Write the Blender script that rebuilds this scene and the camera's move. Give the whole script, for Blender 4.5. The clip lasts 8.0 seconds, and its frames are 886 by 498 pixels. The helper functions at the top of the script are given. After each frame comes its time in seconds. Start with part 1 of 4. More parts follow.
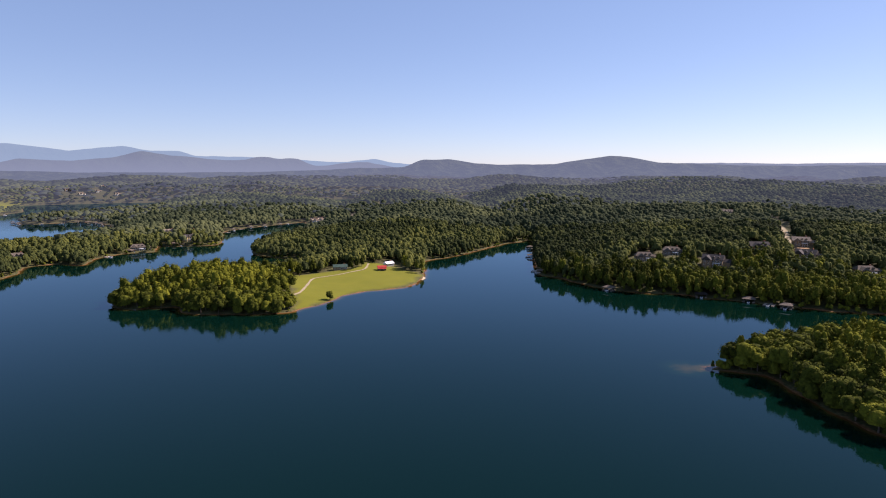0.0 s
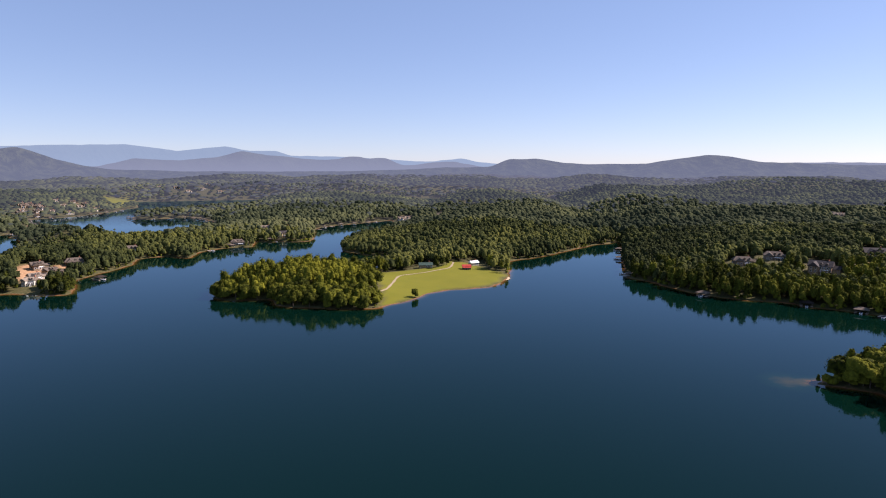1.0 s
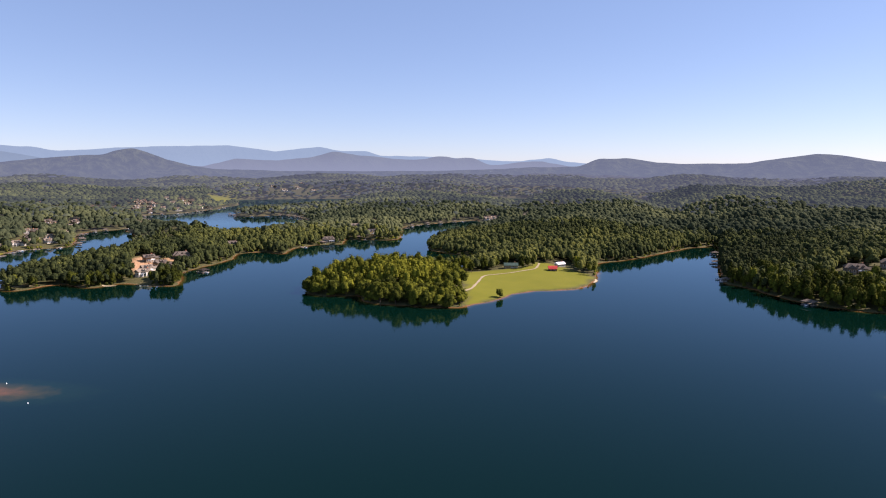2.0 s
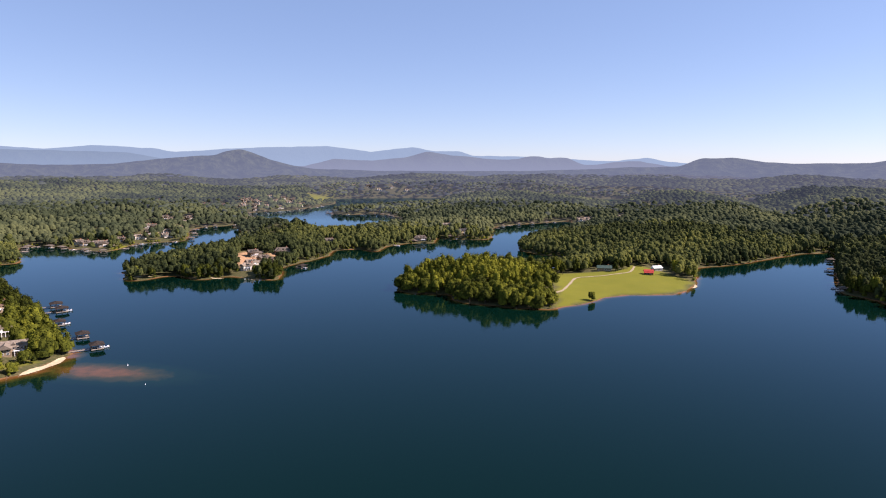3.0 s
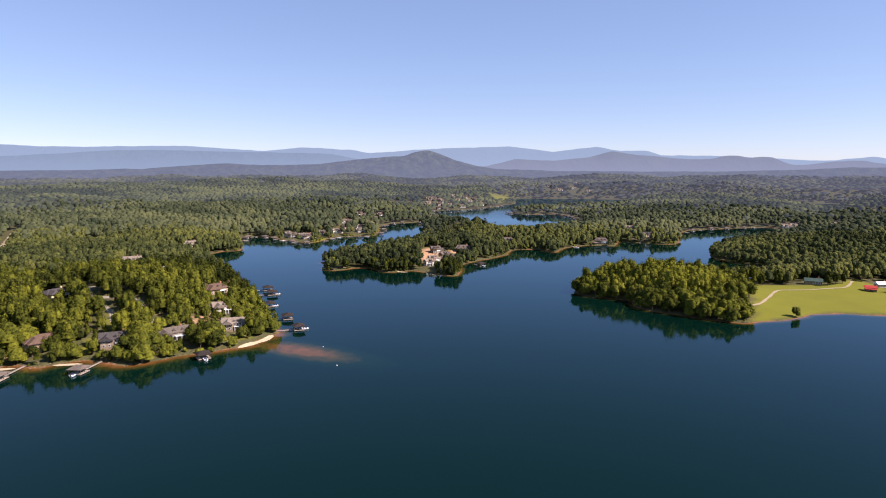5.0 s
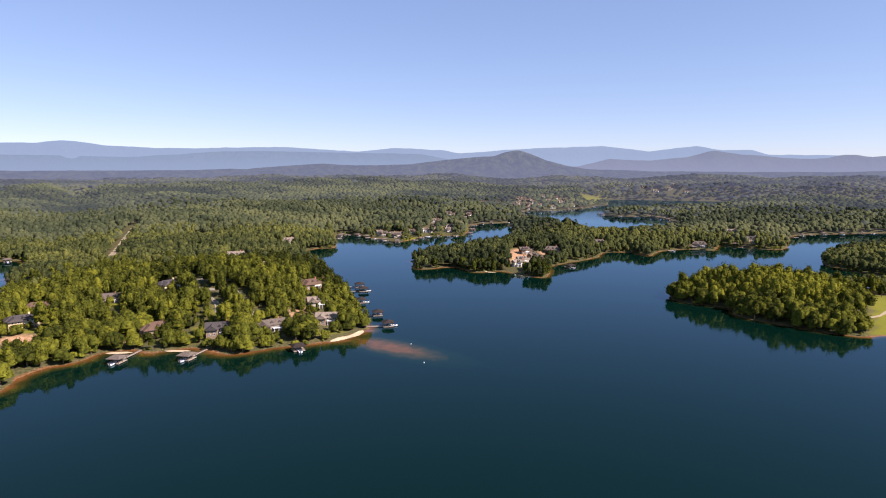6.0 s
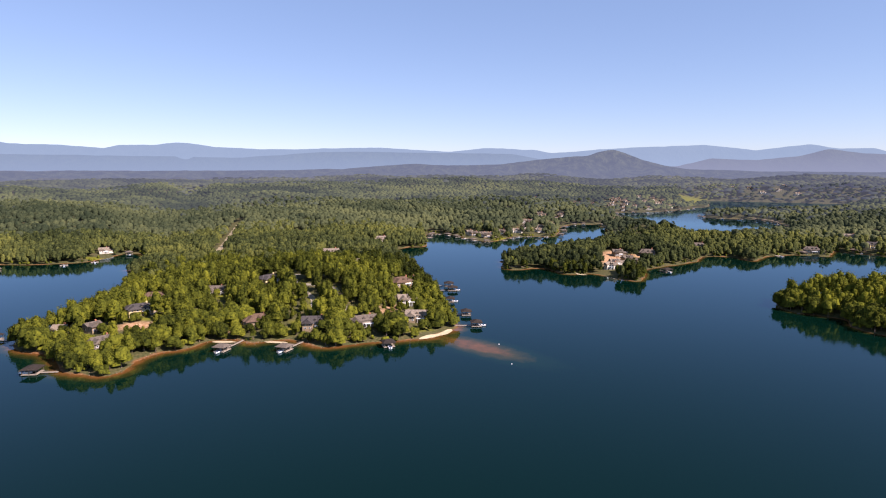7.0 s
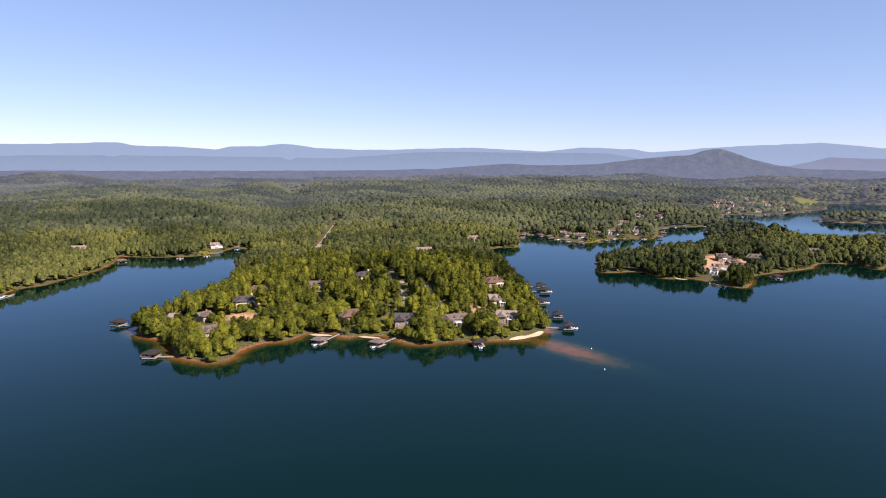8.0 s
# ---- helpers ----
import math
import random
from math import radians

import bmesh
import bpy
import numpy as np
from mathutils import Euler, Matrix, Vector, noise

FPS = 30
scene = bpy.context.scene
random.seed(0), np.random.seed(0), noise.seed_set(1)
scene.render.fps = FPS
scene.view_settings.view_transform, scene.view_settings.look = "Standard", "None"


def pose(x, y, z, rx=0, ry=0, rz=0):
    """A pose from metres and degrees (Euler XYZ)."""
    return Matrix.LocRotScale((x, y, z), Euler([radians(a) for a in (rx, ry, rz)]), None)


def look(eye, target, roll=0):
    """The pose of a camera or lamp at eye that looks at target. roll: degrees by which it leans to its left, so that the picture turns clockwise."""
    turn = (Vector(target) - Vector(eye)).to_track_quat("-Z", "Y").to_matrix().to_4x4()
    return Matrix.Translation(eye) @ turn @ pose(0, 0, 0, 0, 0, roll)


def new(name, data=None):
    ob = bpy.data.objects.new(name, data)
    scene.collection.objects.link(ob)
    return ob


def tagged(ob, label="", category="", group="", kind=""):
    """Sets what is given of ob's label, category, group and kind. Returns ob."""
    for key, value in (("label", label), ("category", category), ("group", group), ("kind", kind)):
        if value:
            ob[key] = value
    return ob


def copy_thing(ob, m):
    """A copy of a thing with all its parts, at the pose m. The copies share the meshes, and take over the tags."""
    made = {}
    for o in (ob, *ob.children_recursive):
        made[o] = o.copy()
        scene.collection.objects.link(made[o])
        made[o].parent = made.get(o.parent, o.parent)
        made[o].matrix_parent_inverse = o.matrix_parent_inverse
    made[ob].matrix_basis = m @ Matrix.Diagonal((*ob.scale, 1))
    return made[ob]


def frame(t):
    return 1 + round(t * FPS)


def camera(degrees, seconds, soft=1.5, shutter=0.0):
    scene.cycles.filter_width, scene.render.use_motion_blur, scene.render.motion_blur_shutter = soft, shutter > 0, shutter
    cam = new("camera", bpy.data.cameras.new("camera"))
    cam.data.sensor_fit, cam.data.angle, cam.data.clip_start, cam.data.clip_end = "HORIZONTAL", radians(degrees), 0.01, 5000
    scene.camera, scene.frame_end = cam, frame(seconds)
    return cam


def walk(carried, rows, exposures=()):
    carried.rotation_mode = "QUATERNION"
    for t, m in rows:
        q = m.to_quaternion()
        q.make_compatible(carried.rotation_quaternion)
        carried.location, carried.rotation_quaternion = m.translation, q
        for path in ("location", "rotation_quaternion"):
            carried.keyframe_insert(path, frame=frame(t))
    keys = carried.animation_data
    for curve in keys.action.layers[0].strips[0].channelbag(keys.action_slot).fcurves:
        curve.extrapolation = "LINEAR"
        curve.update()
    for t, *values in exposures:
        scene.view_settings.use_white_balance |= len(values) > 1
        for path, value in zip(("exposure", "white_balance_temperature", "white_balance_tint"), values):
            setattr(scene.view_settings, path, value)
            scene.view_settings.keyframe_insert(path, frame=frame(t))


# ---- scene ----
# ---------------------------------------------------------------- camera: it hovers over the lake and turns to its left
EYE = 110.0
cam = camera(71.0, 8.0, soft=1.1)
# seconds, turn to the left, tilt down and lean
TURNS = ((0.0, 0.0, 7.43, -0.08), (0.5, 3.99, 7.46, -0.05), (1.0, 7.90, 7.47, -0.02), (1.5, 11.80, 7.48, -0.01), (3.0, 24.25, 7.49, 0.01), (3.5, 28.48, 7.49, 0.02),
         (4.0, 32.51, 7.49, 0.03), (4.5, 36.61, 7.49, 0.03), (6.0, 48.92, 7.47, 0.04), (6.5, 53.09, 7.48, 0.02), (7.0, 57.24, 7.47, 0.0), (7.5, 61.50, 7.46, -0.03),
         (8.0, 65.78, 7.47, -0.05))
walk(cam, [(t, pose(0, 0, EYE, 0, 0, yaw) @ pose(0, 0, 0, 90 - tilt) @ pose(0, 0, 0, 0, 0, lean)) for t, yaw, tilt, lean in TURNS],
     exposures=((0.0, 0.92, 6480, 29), (1.5, 1.0, 6480, 29), (4.0, 1.07, 6480, 29), (8.0, 1.09, 6480, 29)))

# ---------------------------------------------------------------- sky and sun
SUN_AZ, SUN_EL = radians(64), radians(41)      # clockwise from +y
world = bpy.data.worlds.new("sky")
scene.world = world
world.use_nodes = True
wn = world.node_tree.nodes
sky = wn.new("ShaderNodeTexSky")
sky.sky_type, sky.sun_disc = "NISHITA", False
sky.sun_elevation, sky.sun_rotation = SUN_EL, SUN_AZ
sky.altitude, sky.air_density, sky.dust_density, sky.ozone_density = 2200, 1.0, 0.65, 0.9
wn["Background"].inputs["Strength"].default_value = 0.062
humid = wn.new("ShaderNodeMix")            # a humid summer haze evens out the clear sky
humid.data_type = "RGBA"
humid.inputs[0].default_value = 0.32
humid.inputs[7].default_value = (3.0, 5.2, 8.4, 1)
world.node_tree.links.new(sky.outputs[0], humid.inputs[6])
world.node_tree.links.new(humid.outputs[2], wn["Background"].inputs["Color"])
sun = new("sun", bpy.data.lights.new("sun", "SUN"))
sun.data.energy, sun.data.angle, sun.data.color = 5.0, radians(0.53), (1.0, 0.94, 0.84)
sun.matrix_world = look((0, 0, 0), (-math.sin(SUN_AZ) * math.cos(SUN_EL), -math.cos(SUN_AZ) * math.cos(SUN_EL), -math.sin(SUN_EL)))


# ---------------------------------------------------------------- material helpers
def material(name, rough=0.8, spec=0.3):
    m = bpy.data.materials.new(name)
    m.use_nodes = True
    b = m.node_tree.nodes["Principled BSDF"]
    b.inputs["Roughness"].default_value = rough
    b.inputs["Specular IOR Level"].default_value = spec
    return m, m.node_tree.nodes, m.node_tree.links, b


def ramp(nodes, links, fac, stops):
    r = nodes.new("ShaderNodeValToRGB")
    el = r.color_ramp.elements
    while len(el) < len(stops):
        el.new(0.5)
    for e, (p, c) in zip(el, stops):
        e.position, e.color = p, (*c, 1)
    links.new(fac, r.inputs["Fac"])
    return r.outputs["Color"]


def noise_fac(nodes, links, scale, detail=3.0, vec=None):
    n = nodes.new("ShaderNodeTexNoise")
    n.inputs["Scale"].default_value, n.inputs["Detail"].default_value = scale, detail
    if vec is None:
        vec = nodes.new("ShaderNodeNewGeometry").outputs["Position"]
    links.new(vec, n.inputs["Vector"])
    return n.outputs["Fac"]


def mix(nodes, links, fac, a, b, mode="MIX"):
    n = nodes.new("ShaderNodeMix")
    n.data_type, n.blend_type = "RGBA", mode
    for sock, v in ((n.inputs[0], fac), (n.inputs[6], a), (n.inputs[7], b)):
        if isinstance(v, (int, float)):
            sock.default_value = v
        elif isinstance(v, tuple):
            sock.default_value = (*v, 1)
        else:
            links.new(v, sock)
    return n.outputs[2]


def calc(nodes, links, op, a, b=0.0, clamp=False):
    n = nodes.new("ShaderNodeMath")
    n.operation, n.use_clamp = op, clamp
    for sock, v in zip(n.inputs, (a, b)):
        if isinstance(v, (int, float)):
            sock.default_value = v
        else:
            links.new(v, sock)
    return n.outputs[0]


def attribute(nodes, name):
    a = nodes.new("ShaderNodeAttribute")
    a.attribute_name = name
    return a.outputs["Fac"]


def bump(nodes, links, bsdf, height, strength, dist):
    n = nodes.new("ShaderNodeBump")
    n.inputs["Strength"].default_value, n.inputs["Distance"].default_value = strength, dist
    links.new(height, n.inputs["Height"])
    links.new(n.outputs["Normal"], bsdf.inputs["Normal"])


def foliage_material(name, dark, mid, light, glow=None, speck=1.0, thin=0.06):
    """Leaves: colour from each tree's own tint, mottled; some light passes through. glow: haze of the far backdrop,
    mixed in as emission.
    """
    m, n, l, b = material(name, 0.95, 0.03)
    tint = attribute(n, "tint")
    mott = noise_fac(n, l, 0.55, 4)
    t = calc(n, l, "ADD", calc(n, l, "MULTIPLY", tint, 0.75), calc(n, l, "MULTIPLY", calc(n, l, "SUBTRACT", mott, 0.42), 1.05 * speck), True)
    col = ramp(n, l, t, ((0.0, dark), (0.45, mid), (1.0, light)))
    l.new(col, b.inputs["Base Color"])
    tr = n.new("ShaderNodeBsdfTranslucent")
    l.new(col, tr.inputs["Color"])
    ms = n.new("ShaderNodeMixShader")
    ms.inputs[0].default_value = thin
    bump(n, l, b, noise_fac(n, l, 0.8, 4), 0.7 * speck, 1.2)
    l.new(b.outputs[0], ms.inputs[1])
    l.new(tr.outputs[0], ms.inputs[2])
    out = n["Material Output"]
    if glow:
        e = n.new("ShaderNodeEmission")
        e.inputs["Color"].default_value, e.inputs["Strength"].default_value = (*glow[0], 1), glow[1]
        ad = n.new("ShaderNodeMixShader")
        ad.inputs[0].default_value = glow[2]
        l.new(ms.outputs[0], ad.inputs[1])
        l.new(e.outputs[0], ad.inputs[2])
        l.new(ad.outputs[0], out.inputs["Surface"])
    else:
        l.new(ms.outputs[0], out.inputs["Surface"])
    return m


GREENS = ((0.007, 0.011, 0.003), (0.061, 0.067, 0.009), (0.172, 0.166, 0.016))
# paler, bluer greens: distance haze is put into the base colour
HAZED_GREENS = ((0.027, 0.036, 0.018), (0.066, 0.079, 0.032), (0.136, 0.146, 0.050))
M_LEAF = foliage_material("leaves", *GREENS)
# across the lake, thin haze is put into greyer, bluer leaf colours
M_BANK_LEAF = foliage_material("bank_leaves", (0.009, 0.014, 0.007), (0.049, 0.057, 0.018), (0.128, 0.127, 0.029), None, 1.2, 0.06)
M_THIN_LEAF = foliage_material("hazed_hill_leaves", (0.020, 0.028, 0.016), (0.052, 0.061, 0.030), (0.106, 0.112, 0.047), None, 0.9, 0.12)
# haze added as emission, in three steps of distance
M_MIST_LEAF = foliage_material("misty_leaves", *HAZED_GREENS, ((0.070, 0.083, 0.128), 1.0, 0.23), 0.5, 0.25)
M_FAR_LEAF = foliage_material("far_leaves", *HAZED_GREENS, ((0.083, 0.095, 0.143), 1.0, 0.46), 0.35, 0.25)
M_HAZE_LEAF = foliage_material("hazy_leaves", *HAZED_GREENS, ((0.098, 0.112, 0.162), 1.0, 0.74), 0.3, 0.25)

M_BARK, n, l, b = material("bark", 0.9, 0.1)
l.new(ramp(n, l, noise_fac(n, l, 2.0), ((0.3, (0.07, 0.05, 0.035)), (0.7, (0.17, 0.13, 0.10)))), b.inputs["Base Color"])

# soil, lawn and the red clay of the banks
M_GROUND, n, l, b = material("ground", 0.95, 0.1)
pos = n.new("ShaderNodeNewGeometry").outputs["Position"]
sep = n.new("ShaderNodeSeparateXYZ")
l.new(pos, sep.inputs[0])
fine, broad = noise_fac(n, l, 0.6, 5, pos), noise_fac(n, l, 0.05, 4, pos)
litter = ramp(n, l, fine, ((0.3, (0.035, 0.040, 0.014)), (0.55, (0.075, 0.070, 0.028)), (0.8, (0.16, 0.11, 0.06))))
lawn = mix(n, l, broad, (0.100, 0.112, 0.007), (0.165, 0.155, 0.013))
lawn = mix(n, l, calc(n, l, "MULTIPLY", fine, 0.55), lawn, (0.125, 0.115, 0.022))
clay = ramp(n, l, fine, ((0.3, (0.12, 0.048, 0.020)), (0.6, (0.22, 0.10, 0.042)), (0.85, (0.38, 0.23, 0.12))))
soil = mix(n, l, attribute(n, "lawn"), litter, lawn)
soil = mix(n, l, attribute(n, "bare"), soil, ramp(n, l, fine, ((0.3, (0.25, 0.12, 0.055)), (0.7, (0.43, 0.285, 0.165)))))
bank = calc(n, l, "MULTIPLY", calc(n, l, "SUBTRACT", 1.3, calc(n, l, "ADD", sep.outputs["Z"], calc(n, l, "MULTIPLY", broad, 2.0))), 2.0, True)
l.new(mix(n, l, bank, soil, clay), b.inputs["Base Color"])
bump(n, l, b, fine, 0.5, 0.4)
away = n.new("ShaderNodeVectorMath")         # haze over the far country, mixed in as emission by distance
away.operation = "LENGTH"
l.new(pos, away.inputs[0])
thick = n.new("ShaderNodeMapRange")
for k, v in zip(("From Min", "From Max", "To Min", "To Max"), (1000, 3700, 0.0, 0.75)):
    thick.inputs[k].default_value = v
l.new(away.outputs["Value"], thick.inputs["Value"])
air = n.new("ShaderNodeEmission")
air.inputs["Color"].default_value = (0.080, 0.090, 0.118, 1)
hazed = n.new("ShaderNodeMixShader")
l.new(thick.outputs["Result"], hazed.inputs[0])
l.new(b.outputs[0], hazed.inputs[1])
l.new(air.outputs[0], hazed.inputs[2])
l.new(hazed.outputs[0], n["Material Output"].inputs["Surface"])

# lake: clear green-blue depths, a red clay bed in the shallows
M_WATER, n, l, b = material("lake_water", 0.6, 0.0)
pos = n.new("ShaderNodeNewGeometry").outputs["Position"]
depth = attribute(n, "depth")
wob = calc(n, l, "ADD", depth, calc(n, l, "MULTIPLY", calc(n, l, "SUBTRACT", noise_fac(n, l, 0.14, 5, pos), 0.5), 2.2))
bed = ramp(n, l, calc(n, l, "DIVIDE", wob, 6.0, True), ((0.0, (0.16, 0.066, 0.020)), (0.15, (0.105, 0.047, 0.013)), (0.34, (0.032, 0.028, 0.006)), (0.6, (0.0022, 0.012, 0.006)), (1.0, (0.0003, 0.0078, 0.0052))))
l.new(bed, b.inputs["Base Color"])
wind = noise_fac(n, l, 0.009, 4, pos)
gust = n.new("ShaderNodeMapRange")
for k, v in zip(("From Min", "From Max", "To Min", "To Max"), (0.38, 0.68, 0.02, 0.07)):
    gust.inputs[k].default_value = v
l.new(wind, gust.inputs["Value"])
mirror = n.new("ShaderNodeBsdfGlossy")          # the sky and the banks mirrored in blue-green water
mirror.inputs["Color"].default_value = (0.60, 0.81, 0.98, 1)
l.new(gust.outputs["Result"], mirror.inputs["Roughness"])
ripple = calc(n, l, "ADD", noise_fac(n, l, 0.45, 3, pos), calc(n, l, "MULTIPLY", noise_fac(n, l, 0.06, 2, pos), 1.5))
bump(n, l, mirror, ripple, 0.2, 0.08)
grazing = n.new("ShaderNodeFresnel")
grazing.inputs["IOR"].default_value = 1.21
sheet = n.new("ShaderNodeMixShader")
l.new(grazing.outputs[0], sheet.inputs[0])
l.new(b.outputs[0], sheet.inputs[1])
l.new(mirror.outputs[0], sheet.inputs[2])
l.new(sheet.outputs[0], n["Material Output"].inputs["Surface"])


# air: haze colour mixed into the slopes as emission, thicker towards the foot
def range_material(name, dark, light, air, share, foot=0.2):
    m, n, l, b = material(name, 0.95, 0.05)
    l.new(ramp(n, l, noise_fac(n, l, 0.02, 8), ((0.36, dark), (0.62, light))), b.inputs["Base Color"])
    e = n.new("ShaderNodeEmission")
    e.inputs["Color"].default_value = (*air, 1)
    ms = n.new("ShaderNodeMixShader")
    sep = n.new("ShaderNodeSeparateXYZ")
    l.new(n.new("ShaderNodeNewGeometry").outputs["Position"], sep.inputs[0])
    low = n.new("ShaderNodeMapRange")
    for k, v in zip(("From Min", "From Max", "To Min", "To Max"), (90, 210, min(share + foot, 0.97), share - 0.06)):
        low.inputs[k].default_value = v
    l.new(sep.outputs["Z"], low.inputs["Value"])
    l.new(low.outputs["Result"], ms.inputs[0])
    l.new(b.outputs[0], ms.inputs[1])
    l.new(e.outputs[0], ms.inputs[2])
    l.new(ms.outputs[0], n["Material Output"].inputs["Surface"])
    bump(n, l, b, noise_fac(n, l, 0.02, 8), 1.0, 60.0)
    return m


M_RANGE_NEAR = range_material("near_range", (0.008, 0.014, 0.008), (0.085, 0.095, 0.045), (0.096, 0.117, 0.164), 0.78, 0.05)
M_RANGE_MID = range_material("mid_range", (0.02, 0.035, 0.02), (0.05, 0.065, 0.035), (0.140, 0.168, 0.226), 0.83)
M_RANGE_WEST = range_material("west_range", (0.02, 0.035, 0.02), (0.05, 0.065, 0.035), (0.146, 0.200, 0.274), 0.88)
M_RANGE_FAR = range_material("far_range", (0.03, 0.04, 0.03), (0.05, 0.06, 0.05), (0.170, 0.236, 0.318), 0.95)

# ---------------------------------------------------------------- plan of the land: shore lines in metres, water level z = 0
NEAR_POINT = [(-352, 234), (-342, 220), (-335, 207), (-336, 199), (-340, 191), (-343, 181), (-347, 168), (-349, 159), (-350, 147), (-356, 139), (-366, 133),
              (-378, 130), (-386, 115), (-386, 105), (-396, 101), (-403, 95), (-406, 84), (-402, 77), (-396, 69), (-394, 58), (-392, 47), (-386, 39),
              (-374, 32), (-366, 26), (-366, 20), (-374, 12), (-385, 4), (-401, 0), (-412, -1), (-429, -6), (-441, -14), (-452, -20), (-468, -20), (-485, -8),
              (-525, 18), (-565, 48), (-620, 62), (-690, 72), (-737, 70), (-745, 82), (-800, 200), (-700, 320), (-560, 300), (-430, 265)]
WEST = [(-560, 120), (-420, 200), (-345, 228), (-392, 254), (-440, 278), (-490, 299), (-545, 321), (-610, 344), (-680, 366),
        (-725, 382), (-742, 411), (-747, 428), (-741, 446), (-781, 471), (-850, 511),
        (-882, 545), (-860, 556), (-829, 560), (-797, 557), (-765, 554), (-737, 560), (-755, 600), (-768, 624), (-763, 648), (-748, 669), (-739, 687), (-779, 735),
        (-850, 806), (-871, 860), (-859, 890), (-862, 925), (-930, 1040), (-1050, 1170), (-1044, 1212), (-1018, 1262), (-1025, 1369), (-1036, 1450),
        (-1068, 1497), (-1080, 1600), (-1300, 1900), (-2300, 2600), (-2300, 400), (-930, 140), (-890, 106), (-810, 99), (-745, 90)]
COVE_WEST = [(-880, 104), (-886, 92), (-886, 84), (-873, 73), (-850, 57), (-832, 36), (-834, 16), (-837, -3), (-846, -22), (-862, -45), (-868, -54), (-807, -58),
             (-763, -68), (-736, -79), (-712, -91), (-690, -103), (-677, -114), (-668, -127), (-640, -134), (-590, -150), (-560, -185), (-620, -300), (-900, -450),
             (-1500, -600), (-2400, -900), (-2400, 500), (-940, 140)]
CAPE = [(-556, 440), (-531, 421), (-516, 424), (-515, 437), (-512, 450), (-500, 459), (-473, 451), (-461, 456), (-457, 473), (-450, 478), (-421, 477),
        (-407, 478), (-398, 485), (-414, 510), (-440, 545), (-443, 573), (-444, 607), (-446, 637), (-455, 657), (-468, 690), (-459, 703), (-446, 711),
        (-416, 700), (-411, 706), (-422, 738), (-424, 766), (-414, 798), (-395, 812), (-383, 817), (-396, 850), (-404, 880), (-386, 874), (-363, 879),
        (-334, 885), (-328, 906), (-345, 960), (-361, 1009), (-381, 1074), (-371, 1134), (-358, 1157), (-336, 1187), (-317, 1230), (-299, 1242),
        (-284, 1284), (-200, 1300), (-300, 1900), (-860, 1900), (-750, 1600), (-830, 1480), (-890, 1350), (-884, 1290), (-830, 1225), (-790, 1245),
        (-757, 1272), (-717, 1262), (-670, 1225), (-600, 1130), (-552, 1030), (-565, 950), (-620, 885), (-700, 905), (-795, 960), (-832, 925), (-828, 890),
        (-760, 835), (-690, 750), (-625, 640), (-592, 530), (-580, 460)]
FIELD = [(-262, 485), (-251, 480), (-238, 480), (-226, 482), (-215, 486), (-201, 469), (-186, 461), (-172, 463), (-152, 461), (-138, 461), (-126, 463),
         (-117, 470), (-112, 477), (-104, 491), (-97, 502), (-91, 519), (-83, 535), (-72, 547), (-58, 555), (-44, 561), (-34, 571), (-27, 583),
         (-23, 602), (-20, 635), (-21, 665), (-25, 700), (-21, 730), (-6, 748), (11, 767), (38, 809), (68, 862), (97, 908), (126, 944), (140, 1100),
         (100, 1900), (-300, 1900), (-284, 1284), (-232, 1240), (-226, 1180), (-250, 1000), (-262, 900), (-256, 832), (-242, 789), (-229, 780),
         (-207, 761), (-187, 757), (-170, 738), (-160, 690), (-176, 645), (-215, 605), (-258, 560), (-276, 515)]
EAST = [(128, 960), (133, 920), (125, 844), (110, 739), (101, 639), (107, 625), (115, 618), (121, 609), (129, 590), (140, 570), (150, 557), (161, 549),
        (178, 539), (197, 536), (213, 527), (222, 516), (237, 513), (250, 502), (268, 493), (280, 481), (300, 468), (360, 452), (430, 430), (450, 410), (400, 392), (330, 385), (246, 374), (208, 362),
        (178, 348), (158, 338), (146, 332), (150, 328), (158, 326), (166, 322), (172, 317), (173, 306), (175, 291), (176, 275), (177, 260), (180, 250), (185, 240),
        (205, 190),
        (250, 110), (330, 30), (600, -150), (1400, -300), (2300, -200), (2300, 2300), (90, 2300), (110, 1150)]


def smooth_loop(ctrl, step=6.0, rough=1.6):
    """A closed curve through the control points, with a slightly uneven line."""
    p = np.array(ctrl, float)
    k = len(p)
    out = []
    for i in range(k):
        a, b, c, d = p[i - 1], p[i], p[(i + 1) % k], p[(i + 2) % k]
        m = int(min(14, max(2, np.hypot(*(c - b)) / step)))
        for j in range(m):
            u = j / m
            out.append(0.5 * (2 * b + (c - a) * u + (2 * a - 5 * b + 4 * c - d) * u * u + (3 * b - a - 3 * c + d) * u ** 3)
                       if np.hypot(*(c - b)) < 300 else b + (c - b) * u)
    out = np.array(out)
    ph = np.cumsum(np.r_[0, np.hypot(*np.diff(out, axis=0).T)])
    out[:, 0] += rough * np.sin(ph / 5.3) * np.sin(ph / 17.0 + 1)
    out[:, 1] += rough * np.sin(ph / 6.7 + 2) * np.sin(ph / 13.0)
    return out


